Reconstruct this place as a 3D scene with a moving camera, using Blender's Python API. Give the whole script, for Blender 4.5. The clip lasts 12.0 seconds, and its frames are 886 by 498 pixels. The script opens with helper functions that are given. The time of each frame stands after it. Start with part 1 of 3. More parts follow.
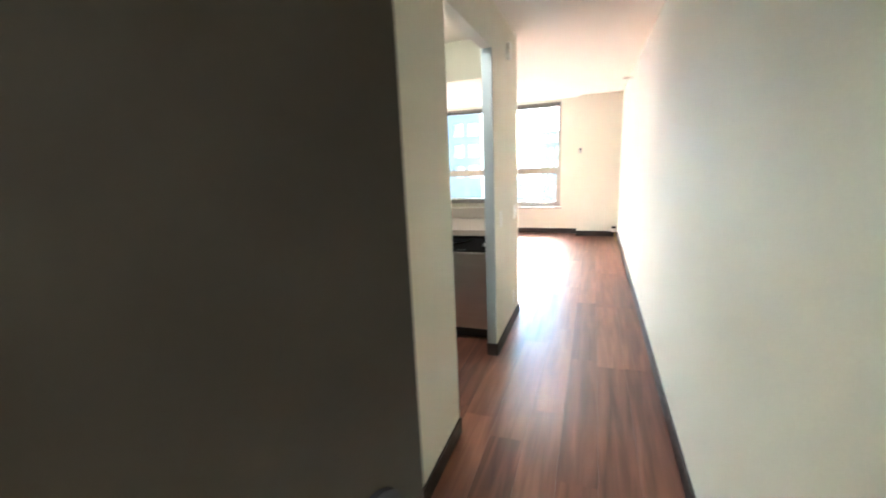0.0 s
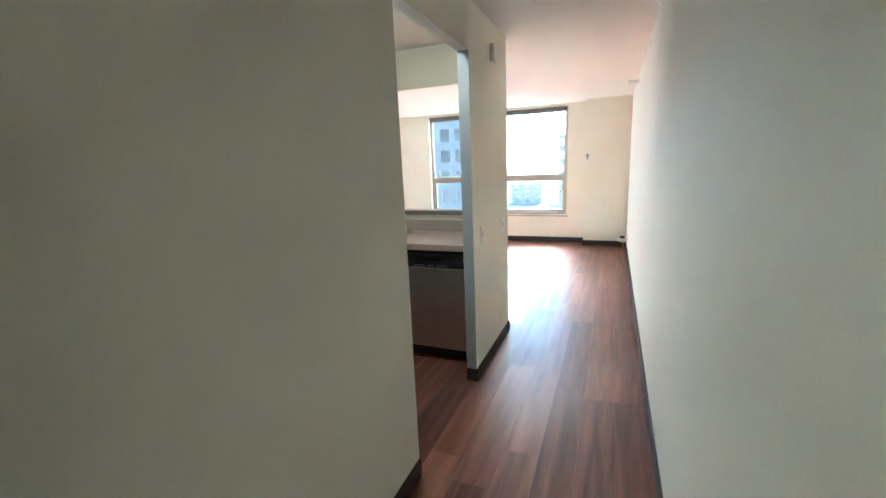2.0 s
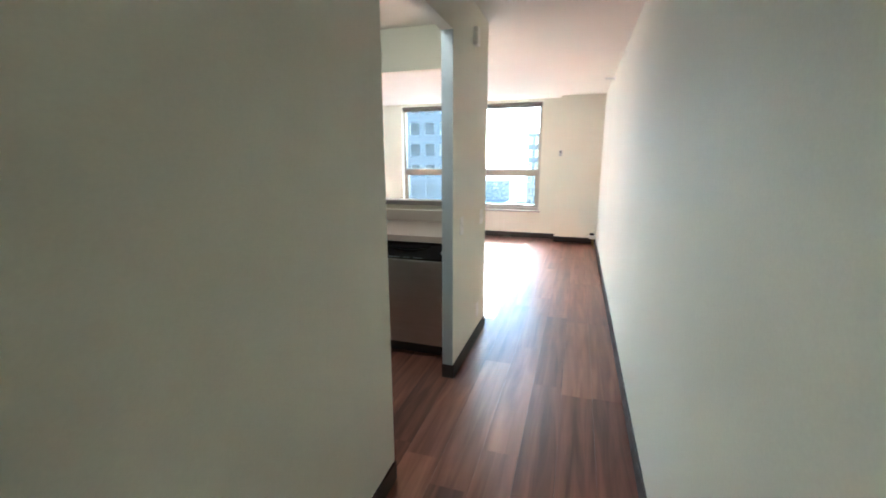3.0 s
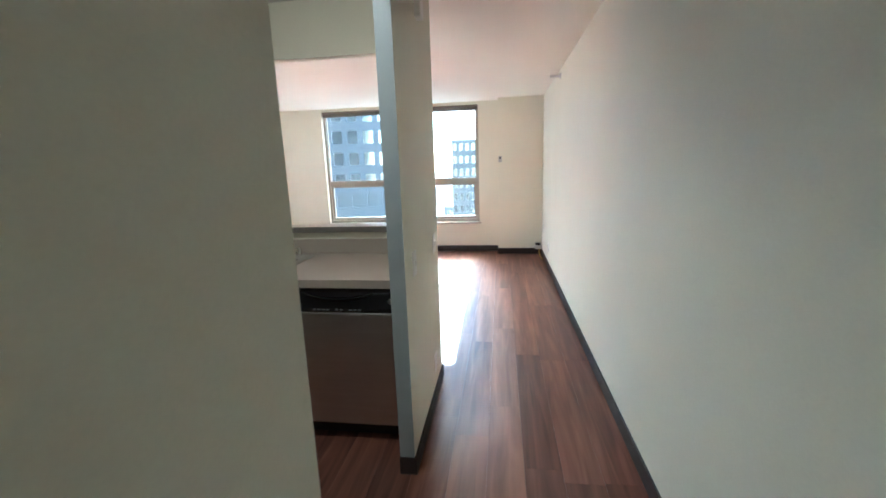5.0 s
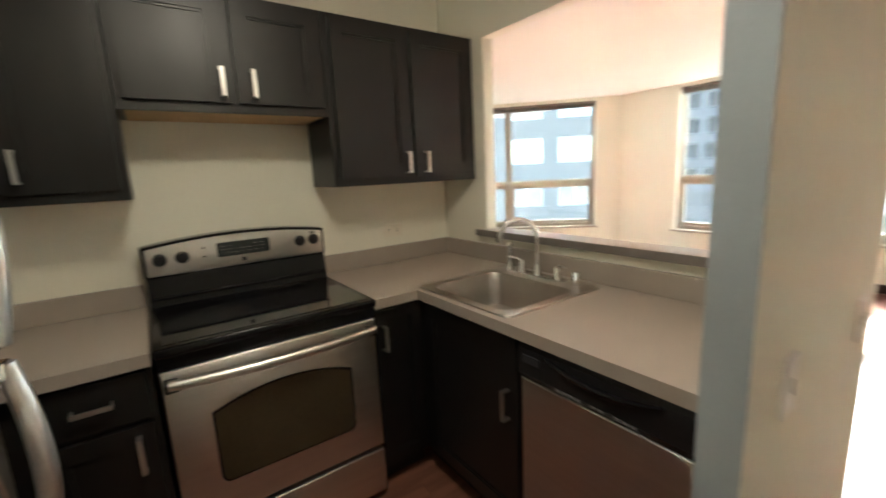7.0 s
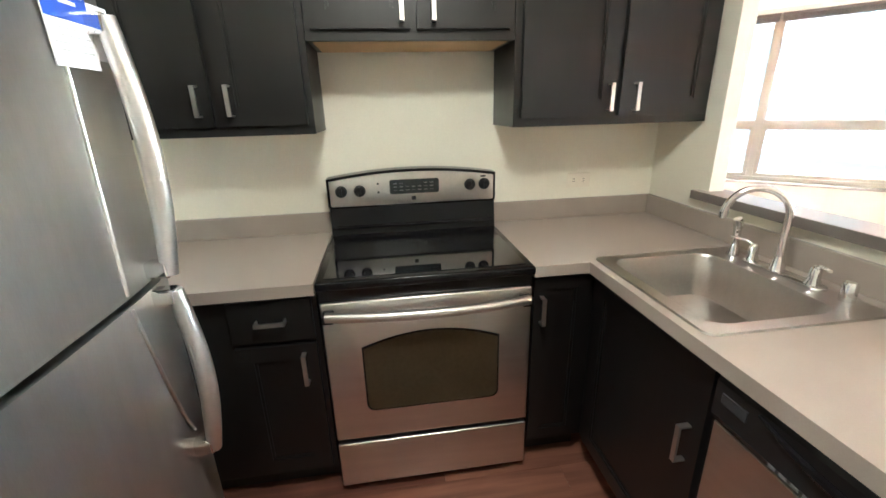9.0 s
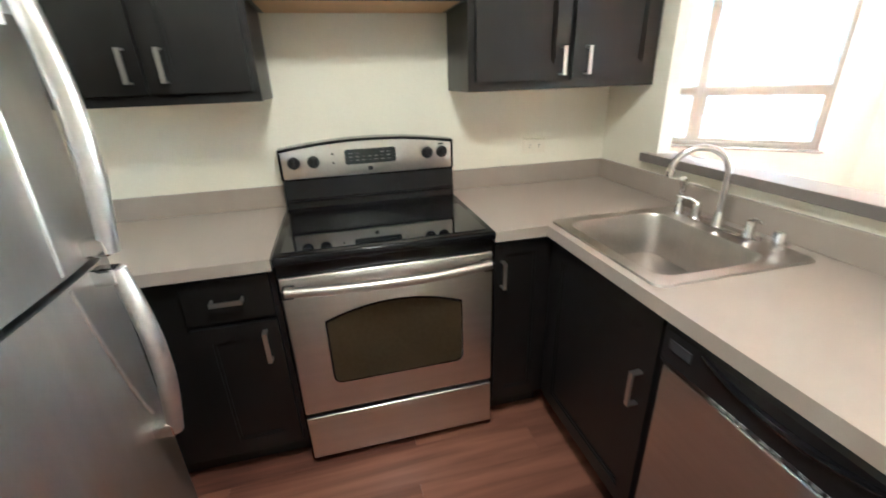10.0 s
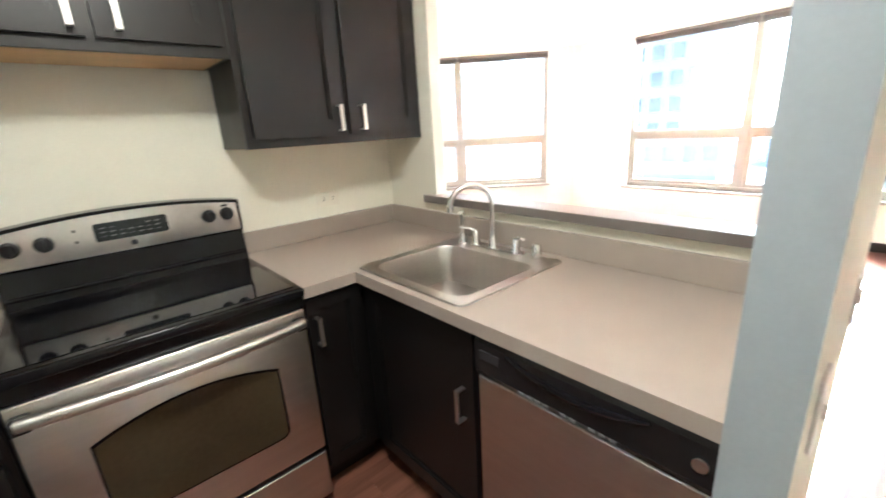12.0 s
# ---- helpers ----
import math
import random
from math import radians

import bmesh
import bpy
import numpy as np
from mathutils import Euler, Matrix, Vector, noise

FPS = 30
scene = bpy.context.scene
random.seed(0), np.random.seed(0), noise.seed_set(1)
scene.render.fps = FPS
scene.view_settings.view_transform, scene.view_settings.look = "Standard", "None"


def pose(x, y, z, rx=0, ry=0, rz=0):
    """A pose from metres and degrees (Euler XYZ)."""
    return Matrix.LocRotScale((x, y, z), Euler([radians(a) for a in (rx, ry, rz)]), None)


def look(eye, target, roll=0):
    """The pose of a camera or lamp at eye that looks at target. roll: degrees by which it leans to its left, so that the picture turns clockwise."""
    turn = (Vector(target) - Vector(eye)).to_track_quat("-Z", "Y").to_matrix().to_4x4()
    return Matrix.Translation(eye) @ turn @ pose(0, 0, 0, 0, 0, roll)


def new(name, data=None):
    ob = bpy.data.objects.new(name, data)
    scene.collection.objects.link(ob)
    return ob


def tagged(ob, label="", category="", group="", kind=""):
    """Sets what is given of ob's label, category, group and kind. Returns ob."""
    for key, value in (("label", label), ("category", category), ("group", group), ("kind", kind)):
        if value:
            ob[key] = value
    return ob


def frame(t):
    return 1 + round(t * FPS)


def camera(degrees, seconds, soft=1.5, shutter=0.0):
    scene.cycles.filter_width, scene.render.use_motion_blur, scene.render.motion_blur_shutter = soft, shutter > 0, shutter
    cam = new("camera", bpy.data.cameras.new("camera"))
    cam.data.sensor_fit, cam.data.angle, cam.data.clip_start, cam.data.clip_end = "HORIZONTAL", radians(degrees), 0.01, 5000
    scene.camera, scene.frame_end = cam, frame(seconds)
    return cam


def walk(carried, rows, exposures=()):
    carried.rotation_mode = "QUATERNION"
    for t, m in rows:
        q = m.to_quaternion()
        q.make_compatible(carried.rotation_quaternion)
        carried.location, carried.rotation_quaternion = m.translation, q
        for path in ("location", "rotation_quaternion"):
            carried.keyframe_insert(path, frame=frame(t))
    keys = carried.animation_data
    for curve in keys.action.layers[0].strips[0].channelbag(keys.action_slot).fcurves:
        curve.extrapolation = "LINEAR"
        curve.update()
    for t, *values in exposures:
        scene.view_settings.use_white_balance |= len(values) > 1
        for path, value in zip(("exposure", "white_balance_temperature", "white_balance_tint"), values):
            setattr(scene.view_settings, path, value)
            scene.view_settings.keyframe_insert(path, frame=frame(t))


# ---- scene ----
cam = camera(94.2, 12.0, soft=1.6, shutter=0.5)
PATH = [
    (0, (2.58, -3.627, 1.443), (1.902, -1.793, 1.024), -2.6),
    (0.5, (2.637, -3.533, 1.458), (2.256, -1.603, 1.093), -2.2),
    (1, (2.696, -3.356, 1.479), (2.598, -1.396, 1.092), -0.9),
    (1.5, (2.728, -3.311, 1.475), (2.168, -1.438, 1.054), -0.0),
    (2, (2.757, -3.315, 1.479), (2.005, -1.505, 1.078), -2.4),
    (2.5, (2.723, -3.297, 1.439), (2.022, -1.481, 0.982), -0.1),
    (3, (2.654, -3.23, 1.434), (2.051, -1.372, 1.004), -0.2),
    (3.5, (2.539, -3.089, 1.441), (2.211, -1.163, 1.015), -2.6),
    (5.5, (2.343, -2.251, 1.459), (2.065, -0.31, 1.065), -1.9),
    (6, (2.353, -1.955, 1.424), (1.659, -0.124, 1.02), -2.1),
    (6.5, (2.276, -1.741, 1.412), (1.069, -0.195, 1.019), -2.6),
    (7, (2.154, -1.557, 1.416), (0.545, -0.424, 1.056), -2.8),
    (7.5, (2.075, -1.433, 1.428), (0.217, -0.791, 1.055), -2.8),
    (9.5, (1.939, -1.36, 1.453), (0.064, -1.113, 0.801), -1.7),
    (10, (1.952, -1.363, 1.431), (0.156, -0.93, 0.666), -2.0),
    (10.5, (1.948, -1.374, 1.436), (0.223, -0.726, 0.658), -2.2),
    (11, (1.947, -1.373, 1.425), (0.281, -0.53, 0.708), -2.4),
    (11.5, (1.953, -1.381, 1.421), (0.365, -0.344, 0.786), -2.9),
    (12, (1.966, -1.363, 1.417), (0.526, -0.095, 0.852), -3.3),
]
EXPOSURES = [(0.0, 4.05, 5250, 0), (0.5, 3.85, 5200, 1), (1.0, 3.55, 5100, 0), (1.5, 3.45, 5000, -1), (3.5, 3.35, 4950, -2), (5.5, 2.9, 4900, -2), (6.0, 3.0, 5000, -1), (6.5, 3.25, 5900, 3), (7.5, 3.4, 6000, 4), (9.5, 4.5, 5150, 3), (12.0, 4.5, 5250, 5)]
walk(cam, [(t, look(eye, target, roll)) for t, eye, target, roll in PATH], EXPOSURES)

# ---- world and sun ----
SUN_ELEV = 29.0
world = bpy.data.worlds.new("sky")
scene.world = world
world.use_nodes = True
wn = world.node_tree.nodes
sky = wn.new("ShaderNodeTexSky")
sky.sky_type, sky.sun_disc = "NISHITA", False
sky.dust_density = 0.25
sky.sun_elevation, sky.sun_rotation = radians(SUN_ELEV), radians(0)
wn["Background"].inputs["Strength"].default_value = 0.15
world.node_tree.links.new(sky.outputs["Color"], wn["Background"].inputs["Color"])
sun = new("sun", bpy.data.lights.new("sun", "SUN"))
sun.data.energy, sun.data.angle, sun.data.color = 5.0, radians(0.53), (1.0, 0.95, 0.86)
sun.matrix_world = look((0, 0, 30), (0.01 * 30, -0.875 * 30, 30 - 0.485 * 30))


# ---- materials ----
def node_tree(name):
    m = bpy.data.materials.new(name)
    m.use_nodes = True
    return m, m.node_tree.nodes, m.node_tree.links, m.node_tree.nodes["Principled BSDF"]


def surface(name, color, rough=0.5, metal=0.0, vary=0.06, scale=6.0, fine=60.0, bump=0.1, stretch=(1, 1, 1), spec=0.5, rough_vary=0.08, coat=0.0):
    """A plain finish with mottling at two scales and a fine relief."""
    m, n, l, b = node_tree(name)
    tc = n.new("ShaderNodeTexCoord")
    mp = n.new("ShaderNodeMapping")
    mp.inputs["Scale"].default_value = stretch
    l.new(tc.outputs["Object"], mp.inputs["Vector"])
    big, small = n.new("ShaderNodeTexNoise"), n.new("ShaderNodeTexNoise")
    for node, sc, de in ((big, scale, 3), (small, fine, 4)):
        node.inputs["Scale"].default_value, node.inputs["Detail"].default_value = sc, de
        l.new(mp.outputs["Vector"], node.inputs["Vector"])
    add = n.new("ShaderNodeMath")
    add.operation = "ADD"
    l.new(big.outputs["Fac"], add.inputs[0])
    l.new(small.outputs["Fac"], add.inputs[1])
    ramp = n.new("ShaderNodeMapRange")
    ramp.inputs["From Min"].default_value, ramp.inputs["From Max"].default_value = 0.7, 1.3
    l.new(add.outputs["Value"], ramp.inputs["Value"])
    mix = n.new("ShaderNodeMix")
    mix.data_type = "RGBA"
    lo, hi = [c * (1 - vary) for c in color], [min(1, c * (1 + vary)) for c in color]
    mix.inputs["A"].default_value, mix.inputs["B"].default_value = (*lo, 1), (*hi, 1)
    l.new(ramp.outputs["Result"], mix.inputs["Factor"])
    l.new(mix.outputs["Result"], b.inputs["Base Color"])
    rr = n.new("ShaderNodeMapRange")
    rr.inputs["To Min"].default_value, rr.inputs["To Max"].default_value = max(0.02, rough - rough_vary), min(1, rough + rough_vary)
    l.new(big.outputs["Fac"], rr.inputs["Value"])
    l.new(rr.outputs["Result"], b.inputs["Roughness"])
    b.inputs["Metallic"].default_value = metal
    b.inputs["Specular IOR Level"].default_value = spec
    b.inputs["Coat Weight"].default_value = coat
    if bump:
        bp = n.new("ShaderNodeBump")
        bp.inputs["Strength"].default_value, bp.inputs["Distance"].default_value = bump, 0.002
        l.new(small.outputs["Fac"], bp.inputs["Height"])
        l.new(bp.outputs["Normal"], b.inputs["Normal"])
    return m


def plank_wood(name):
    """Red-brown vinyl planks: long grain, board-to-board tone, worn satin coat."""
    m, n, l, b = node_tree(name)
    tc, info = n.new("ShaderNodeTexCoord"), n.new("ShaderNodeObjectInfo")
    off = n.new("ShaderNodeVectorMath")
    off.operation = "MULTIPLY_ADD"
    comb = n.new("ShaderNodeCombineXYZ")
    for k in range(3):
        l.new(info.outputs["Random"], comb.inputs[k])
    l.new(comb.outputs["Vector"], off.inputs[0])
    off.inputs[1].default_value = (37, 53, 11)
    l.new(tc.outputs["Object"], off.inputs[2])
    mp = n.new("ShaderNodeMapping")
    mp.inputs["Scale"].default_value = (15, 1.0, 1)
    l.new(off.outputs["Vector"], mp.inputs["Vector"])
    grain = n.new("ShaderNodeTexNoise")
    grain.inputs["Scale"].default_value, grain.inputs["Detail"].default_value, grain.inputs["Distortion"].default_value = 1.2, 6, 0.6
    l.new(mp.outputs["Vector"], grain.inputs["Vector"])
    cloud = n.new("ShaderNodeTexNoise")
    cloud.inputs["Scale"].default_value = 3.0
    l.new(off.outputs["Vector"], cloud.inputs["Vector"])
    tone = n.new("ShaderNodeMath")
    tone.operation = "MULTIPLY_ADD"
    l.new(info.outputs["Random"], tone.inputs[0])
    tone.inputs[1].default_value = 0.32
    l.new(grain.outputs["Fac"], tone.inputs[2])
    ramp = n.new("ShaderNodeValToRGB")
    e = ramp.color_ramp.elements
    e[0].position, e[0].color = 0.36, (0.070, 0.031, 0.024, 1)
    e[1].position, e[1].color = 0.95, (0.265, 0.122, 0.078, 1)
    mid = ramp.color_ramp.elements.new(0.62)
    mid.color = (0.146, 0.062, 0.042, 1)
    l.new(tone.outputs["Value"], ramp.inputs["Fac"])
    l.new(ramp.outputs["Color"], b.inputs["Base Color"])
    rr = n.new("ShaderNodeMapRange")
    rr.inputs["To Min"].default_value, rr.inputs["To Max"].default_value = 0.27, 0.33
    l.new(cloud.outputs["Fac"], rr.inputs["Value"])
    l.new(rr.outputs["Result"], b.inputs["Roughness"])
    b.inputs["Specular IOR Level"].default_value = 0.22
    bp = n.new("ShaderNodeBump")
    bp.inputs["Strength"].default_value, bp.inputs["Distance"].default_value = 0.025, 0.0008
    l.new(grain.outputs["Fac"], bp.inputs["Height"])
    l.new(bp.outputs["Normal"], b.inputs["Normal"])
    return m


def glass(name, tint=(0.93, 0.97, 0.98)):
    m, n, l, b = node_tree(name)
    b.inputs["Base Color"].default_value = (*tint, 1)
    b.inputs["Transmission Weight"].default_value = 1
    b.inputs["Roughness"].default_value = 0.0
    b.inputs["IOR"].default_value = 1.45
    return m


PAINT = surface("cream wall paint", (0.785, 0.765, 0.655), 0.70, vary=0.03, scale=1.3, fine=140, bump=0.12, spec=0.22)
CEIL = surface("white ceiling paint", (0.80, 0.775, 0.71), 0.8, vary=0.03, scale=1.0, fine=110, bump=0.25, spec=0.2)
# White trim darkened to blue-grey, so its shade sits in the colour.
SHADED_TRIM = surface("white trim paint in shade", (0.36, 0.40, 0.425), 0.5, vary=0.03, scale=2.0, fine=140, bump=0.08, spec=0.35)
PLANK = plank_wood("red brown wood plank")
BASE = surface("dark vinyl baseboard", (0.030, 0.022, 0.020), 0.45, vary=0.2, scale=4, fine=50, bump=0.1)
DOORPAINT = surface("dark brown door paint", (0.020, 0.0145, 0.010), 0.42, vary=0.08, scale=3, fine=80, bump=0.08)
CAB = surface("espresso cabinet paint", (0.0070, 0.0064, 0.0062), 0.38, spec=0.46, vary=0.15, scale=5, fine=45, stretch=(1, 1, 0.15), bump=0.06)
CABIN = surface("raw maple cabinet underside", (0.66, 0.42, 0.20), 0.5, vary=0.12, scale=3, fine=40, stretch=(6, 1, 1), bump=0.05)
KICK = surface("black toe kick", (0.012, 0.012, 0.012), 0.6, vary=0.2)
LAMINATE = surface("grey beige laminate", (0.350, 0.305, 0.262), 0.38, vary=0.05, scale=8, fine=420, bump=0.03, spec=0.45)
# Worktop laminate darkened: the ledge edge's backlit shade is in the colour.
BACKLIT_LAMINATE = surface("laminate edging in backlit shade", (0.16, 0.145, 0.13), 0.45, vary=0.06, scale=8, fine=300, bump=0.03)
STEEL = surface("brushed stainless steel", (0.68, 0.66, 0.63), 0.34, 1.0, vary=0.06, scale=2.5, fine=70, stretch=(1, 1, 16), bump=0.035, rough_vary=0.05)
STEEL_H = surface("side brushed stainless steel", (0.66, 0.645, 0.62), 0.32, 1.0, vary=0.06, scale=2.5, fine=70, stretch=(14, 1, 1), bump=0.035, rough_vary=0.05)
FRIDGESTEEL = surface("fridge door steel", (0.47, 0.46, 0.44), 0.36, 1.0, vary=0.06, scale=2.5, fine=70, stretch=(14, 1, 1), bump=0.035, rough_vary=0.05)
SINKSTEEL = surface("satin sink steel", (0.50, 0.48, 0.45), 0.33, 1.0, vary=0.07, scale=4, fine=90, stretch=(6, 1, 1), bump=0.03)
CHROME = surface("chrome", (0.80, 0.80, 0.80), 0.09, 1.0, vary=0.03, bump=0.0, rough_vary=0.03)
NICKEL = surface("satin nickel", (0.72, 0.71, 0.69), 0.34, 1.0, vary=0.04, bump=0.0)
BLACKGLASS = surface("black ceramic glass", (0.006, 0.006, 0.007), 0.035, vary=0.2, bump=0.0, rough_vary=0.015)
BLACKGLOSS = surface("black enamel", (0.005, 0.005, 0.006), 0.14, spec=0.3, vary=0.2, bump=0.02)
BLACKPLASTIC = surface("black plastic", (0.011, 0.011, 0.012), 0.36, spec=0.35, vary=0.15, bump=0.05)
OVENGLASS = surface("brown oven glass", (0.048, 0.036, 0.019), 0.06, vary=0.15, bump=0.0, rough_vary=0.02)
DISPLAY = surface("smoked display", (0.020, 0.024, 0.024), 0.12, vary=0.2, bump=0.0)
PRINT = surface("pale grey print", (0.45, 0.46, 0.46), 0.5, vary=0.05, bump=0.0)
KEYPRINT = surface("mid grey print", (0.22, 0.225, 0.225), 0.5, vary=0.05, bump=0.0)
DIMPRINT = surface("dim grey print", (0.09, 0.095, 0.095), 0.5, vary=0.05, bump=0.0)
PLASTIC = surface("white plastic", (0.86, 0.85, 0.81), 0.35, vary=0.03, bump=0.02)
SLOT = surface("dark slot", (0.03, 0.03, 0.03), 0.6, vary=0.1, bump=0.0)
WINFRAME = surface("tan window metal", (0.37, 0.34, 0.28), 0.42, vary=0.06, scale=4, fine=60, bump=0.05)
BLIND = surface("taupe blind slats", (0.20, 0.175, 0.15), 0.5, vary=0.1, bump=0.05)
PANE = glass("window glass")
BLUEPRINT = surface("blue printed card", (0.03, 0.08, 0.42), 0.4, vary=0.05, bump=0.0)
PAPER = surface("white card", (0.78, 0.79, 0.80), 0.5, vary=0.03, bump=0.0)
BRASS = surface("yellowed brass", (0.55, 0.40, 0.14), 0.35, 0.8, vary=0.1, bump=0.03)
GASKET = surface("dark grey gasket", (0.03, 0.03, 0.035), 0.6, vary=0.1, bump=0.0)
CONCRETE = surface("pale concrete facade", (0.55, 0.54, 0.51), 0.8, vary=0.07, scale=0.15, fine=2.0, bump=0.1)
# Concrete with the shade on fronts facing the flat put into its colour.
SHADE = surface("shaded grey concrete facade", (0.225, 0.205, 0.178), 0.8, vary=0.07, scale=0.15, fine=2.0, bump=0.1)
CONCRETE2 = surface("white panel facade", (0.66, 0.66, 0.64), 0.7, vary=0.06, scale=0.1, fine=2.0, bump=0.1)
DARKFACADE = surface("dark facade", (0.21, 0.20, 0.19), 0.5, vary=0.1, scale=0.2, fine=1.5, bump=0.1)
CITYGLASS = surface("mirror facade glass", (0.25, 0.235, 0.215), 0.18, 0.9, vary=0.3, scale=0.08, fine=0.6, bump=0.0)
SKYGLASS = surface("pale mirror facade glass", (0.40, 0.40, 0.39), 0.12, 0.9, vary=0.25, scale=0.08, fine=0.6, bump=0.0)
ROOF = surface("gravel roof", (0.36, 0.34, 0.32), 0.9, vary=0.15, scale=0.1, fine=3.0)
ASPHALT = surface("city ground", (0.20, 0.19, 0.18), 0.9, vary=0.35, scale=0.02, fine=0.3)

# ---- mesh tools ----
ORIGIN = {}


def thing(name, loc, label="", category="", group="", kind="", turn=None):
    """An empty at the thing's base. Its parts are given in world metres, or with turn (degrees) in the thing's own."""
    ob = new(name)
    ob.empty_display_size = 0.1
    ob.location = loc
    ORIGIN[ob] = Vector(loc)
    if turn is not None:
        ob.rotation_euler = (0, 0, radians(turn))
        ORIGIN[ob] = Vector((0, 0, 0))
    return tagged(ob, label, category, group, kind)


def part(name, bm, material, parent=None, label="", smooth=False):
    vs = [v.co for v in bm.verts]
    c = Vector([(min(v[k] for v in vs) + max(v[k] for v in vs)) / 2 for k in range(3)])
    bmesh.ops.recalc_face_normals(bm, faces=bm.faces[:])
    bmesh.ops.translate(bm, verts=bm.verts[:], vec=-c)
    me = bpy.data.meshes.new(name)
    bm.to_mesh(me)
    bm.free()
    me.materials.append(material)
    if smooth:
        me.polygons.foreach_set("use_smooth", [True] * len(me.polygons))
        me.set_sharp_from_angle(angle=radians(40))
    ob = new(name, me)
    ORIGIN[ob] = c
    ob.location = c
    if parent is not None:
        ob.parent = parent
        ob.location = c - ORIGIN[parent]
    if label:
        ob["label"] = label
    return ob


def solo(name, bm, material, label, category, group="", kind="", smooth=False):
    return tagged(part(name, bm, material, None, "", smooth), label, category, group, kind)


def box(x0, x1, y0, y1, z0, z1, bevel=0.0, seg=2, bm=None):
    bm = bm or bmesh.new()
    made = bmesh.ops.create_cube(bm, size=1, matrix=Matrix.Translation(((x0 + x1) / 2, (y0 + y1) / 2, (z0 + z1) / 2)) @ Matrix.Diagonal((abs(x1 - x0), abs(y1 - y0), abs(z1 - z0), 1)))
    if bevel:
        es = list({e for v in made["verts"] for e in v.link_edges})
        bmesh.ops.bevel(bm, geom=es, offset=bevel, segments=seg, affect="EDGES", profile=0.5)
    return bm


def cells(us, vs, filled, w0, w1, axis="z"):
    """A slab w0..w1 thick, made of the cells of a grid that are filled, with its openings cut right through."""
    bm, seen = bmesh.new(), {}

    def vert(i, j, w):
        if (i, j, w) not in seen:
            u, v, d = us[i], vs[j], (w0, w1)[w]
            seen[(i, j, w)] = bm.verts.new({"z": (u, v, d), "y": (u, d, v), "x": (d, u, v)}[axis])
        return seen[(i, j, w)]

    on = lambda i, j: 0 <= i < len(us) - 1 and 0 <= j < len(vs) - 1 and filled(i, j)
    for i in range(len(us) - 1):
        for j in range(len(vs) - 1):
            if not on(i, j):
                continue
            for w in (0, 1):
                bm.faces.new([vert(i, j, w), vert(i + 1, j, w), vert(i + 1, j + 1, w), vert(i, j + 1, w)])
            for di, dj, a, b in ((-1, 0, (0, 0), (0, 1)), (1, 0, (1, 0), (1, 1)), (0, -1, (0, 0), (1, 0)), (0, 1, (0, 1), (1, 1))):
                if not on(i + di, j + dj):
                    bm.faces.new([vert(i + a[0], j + a[1], 0), vert(i + b[0], j + b[1], 0), vert(i + b[0], j + b[1], 1), vert(i + a[0], j + a[1], 1)])
    return bm


def tube(points, r, sides=10, bm=None, cap=True):
    """A round bar swept along points; r is one radius or one for each point."""
    bm = bm or bmesh.new()
    pts = [Vector(p) for p in points]
    rings, side = [], None
    for k, p in enumerate(pts):
        d = (pts[min(k + 1, len(pts) - 1)] - pts[max(k - 1, 0)]).normalized()
        if side is None:
            side = d.orthogonal().normalized()
        side = (side - d * side.dot(d)).normalized()
        up, rad = d.cross(side), r[k] if isinstance(r, (list, tuple)) else r
        rings.append([bm.verts.new(p + rad * (math.cos(a) * side + math.sin(a) * up)) for a in (2 * math.pi * s / sides for s in range(sides))])
    for a, b in zip(rings, rings[1:]):
        for s in range(sides):
            bm.faces.new([a[s], a[(s + 1) % sides], b[(s + 1) % sides], b[s]])
    if cap:
        bm.faces.new(rings[0])
        bm.faces.new(rings[-1])
    return bm


def prism(outline, a, b, axis="x", bevel=0.0):
    """An outline (pairs of metres) pushed from a to b along the axis."""
    bm = bmesh.new()
    at = {"x": lambda p, d: (d, p[0], p[1]), "y": lambda p, d: (p[0], d, p[1]), "z": lambda p, d: (p[0], p[1], d)}[axis]
    lo, hi = [bm.verts.new(at(p, a)) for p in outline], [bm.verts.new(at(p, b)) for p in outline]
    bm.faces.new(lo)
    front = bm.faces.new(hi)
    for k in range(len(outline)):
        q = (k + 1) % len(outline)
        bm.faces.new([lo[k], lo[q], hi[q], hi[k]])
    if bevel:
        bmesh.ops.bevel(bm, geom=list(front.edges), offset=bevel, segments=2, affect="EDGES", profile=0.5)
    return bm


def rounded(u0, u1, v0, v1, r, n=5):
    out = []
    for cu, cv, a0 in ((u1 - r, v1 - r, 0), (u0 + r, v1 - r, 90), (u0 + r, v0 + r, 180), (u1 - r, v0 + r, 270)):
        out += [(cu + r * math.cos(radians(a0 + 90 * k / n)), cv + r * math.sin(radians(a0 + 90 * k / n))) for k in range(n + 1)]
    return out


def arched(u0, u1, v0, v1, rise, r=0.02, n=12):
    """A panel outline with rounded lower corners and a shallow arch on top."""
    out = []
    for cu, cv, a0 in ((u0 + r, v0 + r, 180), (u1 - r, v0 + r, 270)):
        out += [(cu + r * math.cos(radians(a0 + 90 * k / 4)), cv + r * math.sin(radians(a0 + 90 * k / 4))) for k in range(5)]
    w = u1 - u0
    for k in range(n + 1):
        s = 1 - k / n
        out.append((u0 + w * s, v1 - rise + rise * (1 - (2 * s - 1) ** 2)))
    return out


# ---- setting ----
CEIL_Z, XC, XR = 2.43, 1.94, 3.0
YFAR, YPIL, CORNER_X = 4.375, 4.132, -1.47
WIN_Z0, WIN_Z1 = 0.50, 2.386
STRUCT = dict(kind="structure")


